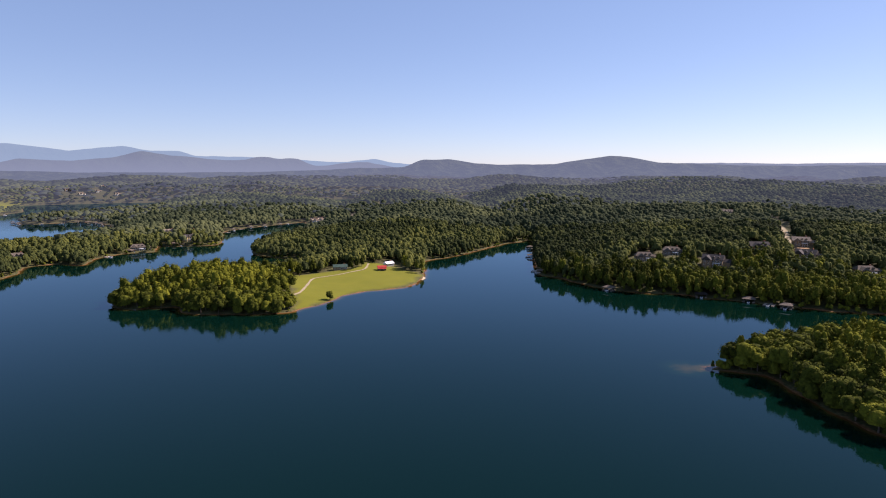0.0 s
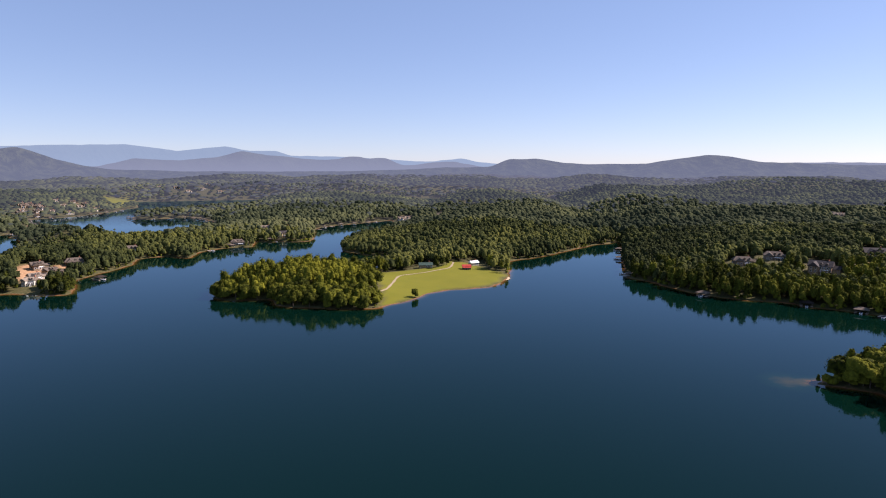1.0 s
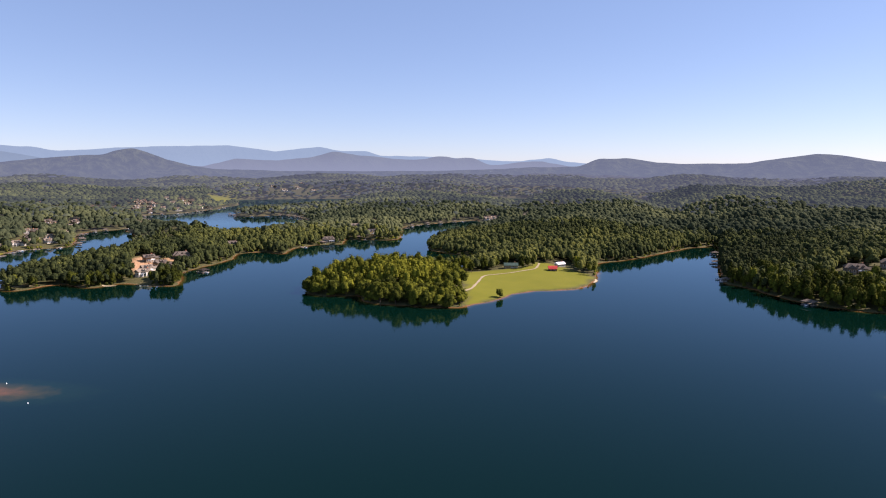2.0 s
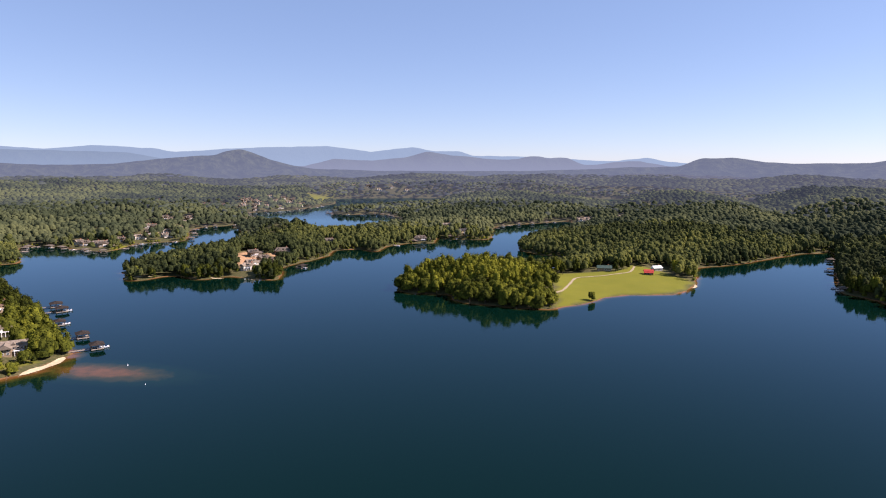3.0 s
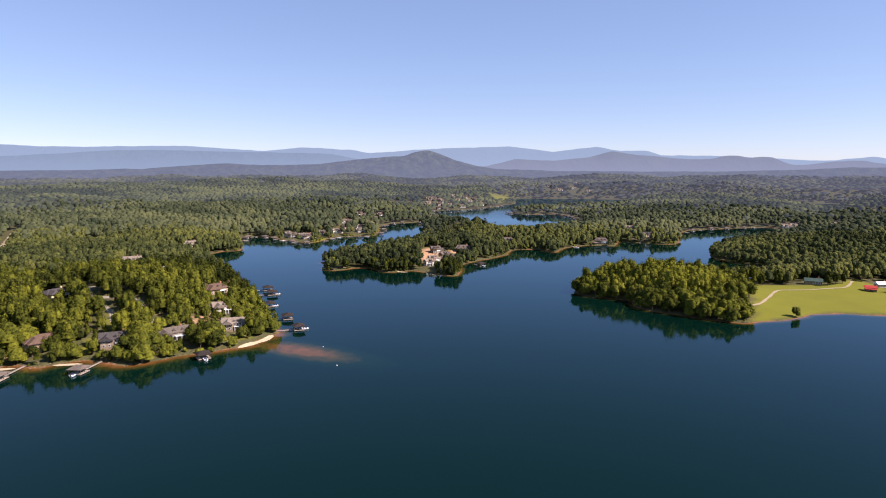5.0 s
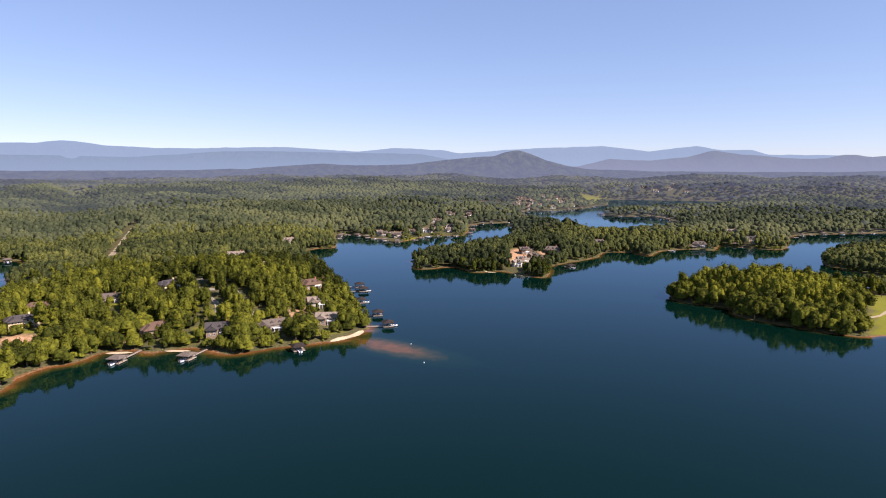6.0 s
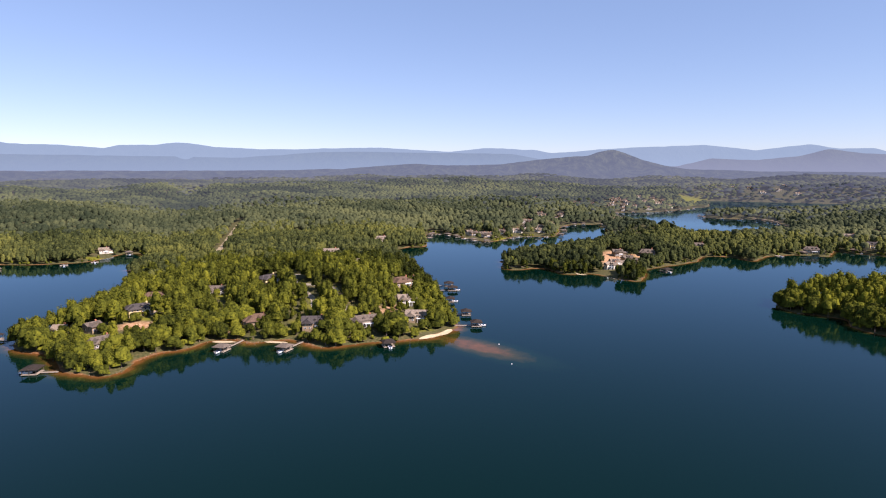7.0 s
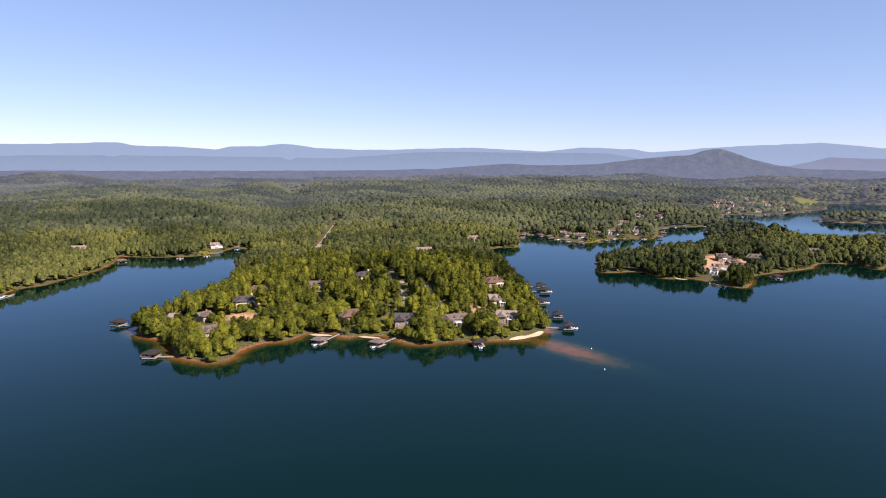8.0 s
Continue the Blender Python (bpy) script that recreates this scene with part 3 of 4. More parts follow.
def forest(name, xs, ys, kinds, label, mat, g, low_tint=0.0, smooth=True, pines=0, own=0.5):
    """Many trees in one mesh: each a turned, scaled copy of one of the kinds, with a tint of its own."""
    V, F, T, n = [], [], [], 0
    pick = g.integers(0, len(kinds), len(xs))
    pick = np.where((pick >= pines) & (rolling(xs, ys, 200) < 0.35), g.integers(0, pines, len(xs)), pick) if pines else pick
    zs = sample(GZ, xs, ys)
    for k, (kv, kf) in enumerate(kinds):
        m = np.where(pick == k)[0]
        if not len(m):
            continue
        a, s = g.uniform(0, 6.283, len(m)), g.uniform(0.82, 1.18, len(m))
        s *= 0.82 + 0.18 * soft(sample(SHORE, xs[m], ys[m]) / 22)
        for c in GLADES:
            s *= np.where(patch(xs[m], ys[m], c) < 1, 0.55, 1.0)
        h = s * g.uniform(0.92, 1.14, len(m)) * np.where((xs[m] > 95) & (sample(SHORE, xs[m], ys[m]) < 45), 1.22, 1.0)
        c, d = np.cos(a)[:, None], np.sin(a)[:, None]
        x = (kv[:, 0] * c - kv[:, 1] * d) * s[:, None] + xs[m][:, None]
        y = (kv[:, 0] * d + kv[:, 1] * c) * s[:, None] + ys[m][:, None]
        z = kv[:, 2] * h[:, None] + zs[m][:, None]
        V.append(np.stack([x, y, z], -1).reshape(-1, 3))
        F.append((kf[None] + (np.arange(len(m)) * len(kv))[:, None, None]).reshape(-1, 3) + n)
        stand = 0.5 + 0.9 * rolling(xs[m], ys[m], 150) + 0.95 * rolling(ys[m] + 400, xs[m], 520)
        tone = np.repeat(0.42 + (g.beta(1.6, 2.2, len(m)) - 0.42) * own + (0.9 - own) * (stand - 0.42) + low_tint, len(kv))
        pine = np.zeros(len(m))
        for c in STANDS:
            pine = np.maximum(pine, soft((1.2 - patch(xs[m], ys[m], c)) * 3))
        tone = tone - 0.3 * np.repeat(pine, len(kv))
        T.append(np.clip(tone + g.normal(0, 0.15, len(tone)), 0, 1))
        n += len(m) * len(kv)
    ob = new(name, mesh_of(name, np.concatenate(V), np.concatenate(F), mat, {"tint": np.concatenate(T)}, smooth))
    return tagged(ob, label, "trees", kind="stuff")


g = np.random.default_rng(11)
NEAR_KINDS = [crown_arrays(g, g.uniform(12.5, 18), g.uniform(7, 10), g.uniform(0.8, 2.5), 5, 230, 0.8, False, 0.74) for _ in range(9)] + \
             [crown_arrays(g, g.uniform(17, 21), g.uniform(5.5, 7.5), g.uniform(5, 7), 4, 180, 0.75, True, 0.74) for _ in range(5)]
MID_KINDS = [crown_arrays(g, g.uniform(12, 15.5), g.uniform(9.5, 13), g.uniform(2, 5), 2, 9, 1.5, False, 1.0, 5) for _ in range(12)]
HILL_KINDS = [dome_arrays(g, g.uniform(11, 14), g.uniform(11, 15.5), g.uniform(6, 8), 4, 0.3) for _ in range(12)]
BANK_KINDS = [crown_arrays(g, g.uniform(12.5, 16.5), g.uniform(7.5, 11), g.uniform(0.8, 2.0), 3, 36, 1.05, False, 0.86, 5) for _ in range(9)] + \
             [crown_arrays(g, g.uniform(16, 19.5), g.uniform(5.5, 7.0), g.uniform(4, 6), 3, 34, 1.0, True, 0.84, 5) for _ in range(3)]
FAR_KINDS = [dome_arrays(g, g.uniform(10, 13), g.uniform(20, 27), 6, 4, 0.25) for _ in range(8)]
HAZE_KINDS = [dome_arrays(g, g.uniform(9, 12), g.uniform(28, 36), 6, 4, 0.25) for _ in range(6)]


def scatter(step, rmin, rmax, g, blend=60):
    """Tree places on land in a jittered grid, clear of open ground."""
    u = np.arange(-rmax, rmax, step)
    x, y = np.meshgrid(u, u)
    x, y = (x + g.uniform(-0.42, 0.42, x.shape) * step).ravel(), (y + g.uniform(-0.42, 0.42, x.shape) * step).ravel()
    r, az = np.hypot(x, y), np.degrees(np.arctan2(-x, y))
    edge = g.uniform(-blend, blend, len(x)) * np.where(r < 1250, 0.3 if rmin > 0 else 60 / blend, 1.0)
    keep = (r + edge > rmin) & (r + edge < rmax) & (az > -39) & (az < 105)
    x, y = x[keep], y[keep]
    keep = sample(SHORE, x, y) > 0.4
    x, y = x[keep], y[keep]
    keep = inside_distance(x, y, FIELD_EDGE) < np.where((x > -112) & (y < 630), -30, -2)
    for c in LAWNS + BARE + YARDS:
        keep &= patch(x, y, c) > 1.0
    for pts, half in ROADS:
        keep &= line_distance(x, y, pts) > half * 1.5 + 3.2
    return x[keep], y[keep]


nxs, nys = scatter(6.7, 0, 1000, g)
# trees along the nearest shores stand one by one
bank_rim = sample(SHORE, nxs, nys)
front = ((nxs < -330) & (nxs > -475) & (nys < 235) & (nys > -30) & (bank_rim < 26)) | ((nys > 440) & (nys < 512) & (nxs < -100) & (nxs > -285) & (bank_rim < 24)) | \
        ((nxs > 120) & (nxs < 235) & (nys < 380) & (bank_rim < 24))
order = np.where(front)[0][:300]
single = np.zeros(len(nxs), bool)
single[order] = True
close = np.hypot(nxs, nys) + g.uniform(-50, 50, len(nxs)) < 640
forest("forest", nxs[~single & close], nys[~single & close], NEAR_KINDS, "mixed green woodland of broadleaf trees and pines", M_LEAF, g, pines=9, own=0.58)
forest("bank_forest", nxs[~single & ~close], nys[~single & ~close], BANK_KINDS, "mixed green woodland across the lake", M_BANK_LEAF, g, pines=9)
mxs, mys = scatter(10.0, 1000, 1500, g, 200)
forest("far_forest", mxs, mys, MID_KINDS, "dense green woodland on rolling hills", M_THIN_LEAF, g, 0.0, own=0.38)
mxs, mys = scatter(11.2, 1500, 2300, g, 200)
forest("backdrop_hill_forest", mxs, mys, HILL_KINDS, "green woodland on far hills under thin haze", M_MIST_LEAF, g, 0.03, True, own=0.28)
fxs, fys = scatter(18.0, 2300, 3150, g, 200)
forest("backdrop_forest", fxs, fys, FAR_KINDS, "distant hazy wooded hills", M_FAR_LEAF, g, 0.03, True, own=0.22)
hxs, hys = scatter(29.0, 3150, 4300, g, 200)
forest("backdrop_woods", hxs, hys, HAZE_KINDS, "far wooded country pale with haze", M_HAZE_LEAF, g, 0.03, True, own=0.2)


BUSH_KINDS = [crown_arrays(g, g.uniform(2.6, 5.0), g.uniform(4.0, 6.5), -0.4, 2, 14, 0.6, False, 0.92) for _ in range(6)]
bxs, bys = [], []
for loop in LOOPS:
    step = np.hypot(*np.diff(loop, axis=0).T)
    for p, q, w in zip(loop, loop[1:], step):
        if np.hypot(*p) > 1100 or w > 30 or w < 0.1:
            continue
        for _ in range(max(1, int(w / 2.4))):
            side = np.array((q[1] - p[1], p[0] - q[0])) / w * g.uniform(-7, 7)
            bxs.append((p + (q - p) * g.random() + side)[0])
            bys.append((p + (q - p) * g.random() + side)[1])
bxs, bys = np.array(bxs), np.array(bys)
rim = sample(SHORE, bxs, bys)
grown = (rim > 0.3) & (rim < 6) & (rolling(bxs, bys, 60) > -0.35)                 # bare stretches stay between them
grown &= inside_distance(bxs, bys, FIELD_EDGE) < np.where((bxs > -112) & (bys < 640), -30, -1)
for c in YARDS + [(-340, 212, 9, 18, 15), (-398, 90, 7, 14, 20), (-378, 119, 7, 12, 30)]:
    grown &= patch(bxs, bys, c) > 1.0
forest("shore_bushes", bxs[grown], bys[grown], BUSH_KINDS, "low green bushes and saplings along the lake banks", M_LEAF, g, 0.04)


def tree(g, pine, tint):
    """One tree with a limbed trunk and a leafy crown."""
    tall = g.uniform(17, 20) if pine else g.uniform(13, 16)
    top = new("tree")
    tv, tf = trunk_arrays(g, tall * 0.8, 0.34 if pine else 0.4, 6)
    trunk = new("trunk", mesh_of("trunk", tv, tf, M_BARK))
    cv, cf = crown_arrays(g, tall, g.uniform(7, 8.5) if pine else g.uniform(10.5, 13.5), g.uniform(4, 6) if pine else g.uniform(1, 2.5), 9, 380, 0.8, pine)
    crown = new("crown", mesh_of("crown", cv, cf, M_LEAF, {"tint": np.clip(tint + g.normal(0, 0.13, len(cv)), 0, 1)}, True))
    trunk.parent = crown.parent = top
    if pine:
        return tagged(top, "tall green pine with a narrow crown near the shore", "tree", "trees along the shore")
    return tagged(top, "green broadleaf tree with a full rounded crown near the shore", "tree", "trees along the shore")


TREES = [tree(g, k in (3, 9), 0.14 + 0.055 * (k * 5 % 12)) for k in range(12)]
for k, i in enumerate(order):
    x, y = float(nxs[i]), float(nys[i])
    m = pose(x, y, ground_z(x, y) - 0.2, 0, 0, g.uniform(0, 360))
    kind = int(g.integers(12))
    if k < 12:
        TREES[k].matrix_basis = m
    else:
        made = copy_thing(TREES[kind], m)
        s = g.uniform(0.85, 1.1) * (0.82 + 0.18 * float(soft(bank_rim[i] / 22)))
        s *= 1.25 if x > 100 else 1.0
        s *= 0.68 if any(float(patch(x, y, c)) < 1 for c in GLADES) else 1.0
        made.scale = (s, s, s * g.uniform(0.92, 1.08))


# ---------------------------------------------------------------- helpers for built things
def box(bm, x, y, z, sx, sy, sz, turn=0.0):
    """A box with its middle at x, y and its foot at z."""
    c, d = math.cos(turn), math.sin(turn)
    v = []
    for k in (0, 1):
        for ux, uy in ((-1, -1), (1, -1), (1, 1), (-1, 1)):
            px, py = ux * sx / 2, uy * sy / 2
            v.append(bm.verts.new((x + px * c - py * d, y + px * d + py * c, z + k * sz)))
    for f in ((3, 2, 1, 0), (4, 5, 6, 7), (0, 1, 5, 4), (1, 2, 6, 5), (2, 3, 7, 6), (3, 0, 4, 7)):
        bm.faces.new([v[i] for i in f])


def roof_solid(bm, x, y, z, sx, sy, rise, hip, over=0.7, thick=0.25):
    """A roof over a sx by sy block, its ridge along x; hip: how far the ridge stops short of the ends."""
    hx, hy = sx / 2 + over, sy / 2 + over
    low = [bm.verts.new((x + a * hx, y + b * hy, z)) for a, b in ((-1, -1), (1, -1), (1, 1), (-1, 1))]
    eave = [bm.verts.new((x + a * hx, y + b * hy, z + thick)) for a, b in ((-1, -1), (1, -1), (1, 1), (-1, 1))]
    r0, r1 = bm.verts.new((x - hx + hip, y, z + thick + rise)), bm.verts.new((x + hx - hip, y, z + thick + rise))
    bm.faces.new(low[::-1])
    for i in range(4):
        bm.faces.new((low[i], low[(i + 1) % 4], eave[(i + 1) % 4], eave[i]))
    bm.faces.new((eave[0], eave[1], r1, r0))
    bm.faces.new((eave[2], eave[3], r0, r1))
    bm.faces.new((eave[1], eave[2], r1))
    bm.faces.new((eave[3], eave[0], r0))


def part(name, bm, mat, parent, label=""):
    me = bpy.data.meshes.new(name)
    bm.to_mesh(me)
    bm.free()
    me.materials.append(mat)
    ob = new(name, me)
    ob.parent = parent
    return tagged(ob, label)


def block(name, mat, parent, *dims, label=""):
    bm = bmesh.new()
    box(bm, *dims)
    return part(name, bm, mat, parent, label)


def painted(name, a, b, scale=0.8, rough=0.8):
    """A plain weathered surface between two shades."""
    m, n, l, bs = material(name, rough, 0.1)
    f = noise_fac(n, l, scale, 5)
    l.new(ramp(n, l, f, ((0.3, a), (0.72, b))), bs.inputs["Base Color"])
    bump(n, l, bs, f, 0.3, 0.05)
    return m


M_CREAM = painted("cream_render", (0.50, 0.38, 0.22), (0.62, 0.50, 0.25))
M_TAN = painted("tan_siding", (0.20, 0.145, 0.09), (0.31, 0.235, 0.155))
M_WHITE = painted("white_siding", (0.42, 0.38, 0.31), (0.58, 0.53, 0.44))
M_GREY = painted("grey_stone", (0.15, 0.125, 0.10), (0.27, 0.235, 0.19), 1.5)
M_BRICK = painted("red_brick", (0.26, 0.10, 0.06), (0.38, 0.17, 0.10), 1.5)
M_ROOF_BROWN = painted("brown_shingles", (0.075, 0.047, 0.032), (0.135, 0.088, 0.062), 1.2, 0.95)
M_ROOF_GREY = painted("grey_shingles", (0.075, 0.060, 0.047), (0.145, 0.118, 0.095), 1.2, 0.95)
M_ROOF_SLATE = painted("slate_roof", (0.040, 0.035, 0.033), (0.080, 0.070, 0.066), 1.2, 0.85)
M_ROOF_TAN = painted("weathered_tan_shingles", (0.135, 0.105, 0.078), (0.25, 0.205, 0.16), 1.2, 0.95)
M_ROOF_DOCK = painted("dark_dock_shingles", (0.018, 0.014, 0.012), (0.042, 0.033, 0.028), 1.2, 0.95)
M_ROOF_RED = painted("red_metal_roof", (0.30, 0.035, 0.026), (0.42, 0.065, 0.048), 0.6, 0.45)
M_ROOF_GREEN = painted("green_metal_roof", (0.03, 0.055, 0.045), (0.055, 0.085, 0.07), 0.6, 0.6)
M_TRIM = painted("white_trim", (0.72, 0.71, 0.68), (0.82, 0.81, 0.79))
M_PLANK = painted("weathered_planks", (0.20, 0.16, 0.12), (0.36, 0.30, 0.24), 2.5, 0.9)
M_POST = painted("dark_posts", (0.06, 0.05, 0.04), (0.12, 0.10, 0.08), 2.0, 0.9)
M_HULL = painted("white_gelcoat", (0.78, 0.78, 0.78), (0.86, 0.86, 0.85), 0.5, 0.25)
M_CANVAS = painted("navy_canvas", (0.02, 0.03, 0.07), (0.04, 0.06, 0.12), 2.0, 0.9)
M_ROAD = painted("pale_gravel", (0.22, 0.175, 0.10), (0.33, 0.27, 0.18), 0.7, 0.95)
M_ASPHALT = painted("worn_concrete_road", (0.19, 0.165, 0.125), (0.29, 0.25, 0.195), 0.7, 0.95)
M_SAND = painted("pale_beach_sand", (0.36, 0.28, 0.165), (0.50, 0.41, 0.27), 0.6, 0.95)
M_STONE = painted("shore_stones", (0.10, 0.068, 0.042), (0.19, 0.14, 0.095), 1.2, 0.9)
M_GLASS, n, l, b = material("window_glass", 0.08, 0.6)
b.inputs["Base Color"].default_value = (0.02, 0.025, 0.03, 1)

# ---------------------------------------------------------------- houses
bm = bmesh.new()
for ux, uz, wx, wz in ((-0.68, 0, 0.16, 1.7), (0.68, 0, 0.16, 1.7), (0, 0, 1.5, 0.16), (0, 1.54, 1.5, 0.16)):
    box(bm, ux, 0, uz, wx, 0.16, wz)
WIN_FRAME = bpy.data.meshes.new("window")
bm.to_mesh(WIN_FRAME)
bm.free()
WIN_FRAME.materials.append(M_TRIM)
bm = bmesh.new()
box(bm, 0, 0, 0.16, 1.22, 0.06, 1.4)
WIN_PANE = bpy.data.meshes.new("pane")
bm.to_mesh(WIN_PANE)
bm.free()
WIN_PANE.materials.append(M_GLASS)


def window(parent, x, y, z, turn=0.0):
    w, p = new("window", WIN_FRAME), new("pane", WIN_PANE)
    w.parent, p.parent = parent, w
    w.matrix_basis = pose(x, y, z, 0, 0, turn)


HOUSE_KINDS = {  # label, walls, roof, width, depth, eaves, rise, hip, wing, storeys
    "cream": ("cream rendered two-storey house with a grey hipped roof among trees", M_CREAM, M_ROOF_SLATE, 20, 12, 5.4, 3.4, 5.5, 9, 2),
    "brown_hip": ("wide house with a brown hipped shingle roof among trees", M_TAN, M_ROOF_BROWN, 22, 13, 4.6, 4.6, 7.0, 10, 1),
    "grey_low": ("low stone house with a grey shingle roof in the woods", M_GREY, M_ROOF_GREY, 18, 11, 3.8, 3.6, 3.5, 7, 1),
    "slate": ("dark slate-roofed lake house with steep white-trimmed gables", M_TAN, M_ROOF_SLATE, 19, 11, 5.8, 4.6, 0.0, 8, 2),
    "row": ("long grey-brown lake house with chimneys and several gables", M_GREY, M_ROOF_GREY, 25, 10, 5.0, 4.2, 0.0, 8, 1),
    "tan": ("tan-sided house with a weathered tan gabled roof", M_TAN, M_ROOF_TAN, 17, 11, 5.4, 4.0, 0.0, 7, 2),
    "white_gable": ("white two-storey house with a pale tan gabled roof", M_WHITE, M_ROOF_TAN, 16, 10, 5.8, 4.2, 0.0, 7, 2),
    "farm_white": ("small white farm building with a pale gabled roof behind the barn", M_WHITE, M_TRIM, 12, 8, 3.2, 2.6, 0.0, 0, 1),
    "cottage_white": ("small white lake cottage with a tan roof on the far bank", M_WHITE, M_ROOF_TAN, 10, 8, 4.0, 2.6, 0.0, 4, 1),
    "cottage_tan": ("small tan lake cottage with a grey roof on the far bank", M_TAN, M_ROOF_GREY, 11, 8, 4.4, 2.8, 0.0, 5, 1),
    "green_low": ("low farmhouse with a dark green metal roof beside the field", M_TAN, M_ROOF_GREEN, 14, 8, 2.8, 2.4, 0.0, 0, 1),
}


def house(kind):
    label, walls, roof, w, d, eave, rise, hip, wing, storeys = HOUSE_KINDS[kind]
    top = new("house")
    block("wall", walls, top, 0, 0, -2.5, w, d, eave + 2.5)
    bm = bmesh.new()
    roof_solid(bm, 0, 0, eave, w, d, rise, hip)
    main = part("roof", bm, roof, top)
    if not hip:       # gable ends
        bm = bmesh.new()
        for s in (-1, 1):
            a = [bm.verts.new((s * w / 2, q * d / 2, eave + 0.2)) for q in (-1, 1)] + [bm.verts.new((s * w / 2, 0, eave + rise * 0.86))]
            c = [bm.verts.new(v.co + Vector((-s * 0.4, 0, 0))) for v in a]
            bm.faces.new(a)
            bm.faces.new(c[::-1])
            for i in range(3):
                bm.faces.new((a[i], c[i], c[(i + 1) % 3], a[(i + 1) % 3]))
        part("gable", bm, walls, top)
    if wing:          # a gabled wing towards the lake
        block("wing_wall", walls, top, -w * 0.22, -d / 2 - 1.8, -2.5, wing, 4.6, eave + 2.5)
        bm = bmesh.new()
        roof_solid(bm, 0, 0, eave + 0.1, d / 2 + 6.5, wing, rise * 0.85, hip * 0.5)
        wr = part("wing_roof", bm, roof, top)
        wr.matrix_basis = pose(-w * 0.22, -d / 4 - 1.5, 0, 0, 0, 90)
        block("porch", M_TRIM, top, w * 0.22, -d / 2 - 1.4, eave * 0.48, w * 0.34, 2.8, 0.25, label="white-railed porch deck")
        for q in (0.08, 0.22, 0.36):
            block("porch_post", M_TRIM, top, w * q, -d / 2 - 2.6, -1.5, 0.3, 0.3, eave * 0.48 + 1.5)
    if wing:          # a lower side wing and two dormers
        block("annex_wall", walls, top, w / 2 + 2.6, 1.4, -2.5, 7.2, d * 0.62, eave * 0.62 + 2.5)
        bm = bmesh.new()
        roof_solid(bm, w / 2 + 2.6, 1.4, eave * 0.62, 7.2, d * 0.62, rise * 0.62, hip * 0.4, 0.5)
        part("annex_roof", bm, roof, top)
        for q in (0.06, 0.3):
            block("dormer_wall", walls, main, w * q, -d * 0.26, eave + 0.4, 2.0, d * 0.3, rise * 0.42)
            bm = bmesh.new()
            roof_solid(bm, 0, 0, eave + 0.4 + rise * 0.42, d * 0.34, 2.0, 1.0, 0.0, 0.25, 0.12)
            part("dormer_roof", bm, roof, main).matrix_basis = pose(w * q, -d * 0.26, 0, 0, 0, 90)
    block("chimney", M_BRICK if walls is not M_CREAM else M_CREAM, main, w * 0.3, d * 0.12, eave, 1.2, 1.2, rise + 1.3, label="square chimney stack")
    for lev in range(storeys):
        z = 0.9 + 2.8 * lev
        for q in (0.05, 0.19, 0.33, 0.44):
            window(top, w * q, -d / 2 - 0.08, z)
        if wing:
            for q in (-1, 1):
                window(top, -w * 0.22 + q * wing * 0.22, -d / 2 - 4.18, z)
        for s in (-1, 1):
            window(top, s * (w / 2 + 0.08), 0.5, z, 90)
    block("door", M_PLANK, top, -w * 0.42, -d / 2 - 0.06, -0.1, 1.1, 0.12, 2.2, label="dark panelled door")
    return tagged(top, label, "house", "houses by the lake")


made = {}
for kind, x, y, turn in HOUSES:
    m = pose(x, y, ground_z(x, y) + 0.2, 0, 0, math.degrees(math.atan2(-x, y)) + turn)
    if kind in made:
        home = copy_thing(made[kind], m)
    else:
        home = made[kind] = house(kind)
        home.matrix_basis = m
    f = 0.8 if kind == "farm_white" else 0.84 if math.hypot(x, y) < 560 and x < -300 else 0.72 if kind == "white_gable" and x < -800 else 1.1 if math.hypot(x, y) > 1300 else 1.0
    home.scale = (f, f, f * (0.84 if math.hypot(x, y) < 560 else 1.0))

# red-roofed barn on the field
barn = tagged(new("barn"), "small barn with a bright red metal roof on the mown field", "barn")
block("wall", M_POST, barn, 0, 0, -0.6, 10, 6.5, 3.8)
bm = bmesh.new()
roof_solid(bm, 0, 0, 3.2, 10, 6.5, 2.2, 0.0, 0.8)
part("roof", bm, M_ROOF_RED, barn)
bm = bmesh.new()
roof_solid(bm, 0, 0, 2.2, 10, 3.0, 0.6, 0.0, 0.4)
lean = part("lean_to_roof", bm, M_ROOF_RED, barn)
lean.matrix_basis = pose(0, -4.6, 0)
for q in (-4.6, 0, 4.6):
    block("post", M_POST, barn, q, -5.9, -0.6, 0.3, 0.3, 2.8)
for q in (-2.2, 2.2):
    block("door", M_PLANK, barn, q, -3.31, 0, 3.0, 0.12, 2.6)
barn.matrix_basis = pose(-65, 651, ground_z(-65, 651) + 0.1, 0, 0, 12) @ Matrix.Scale(0.85, 4)


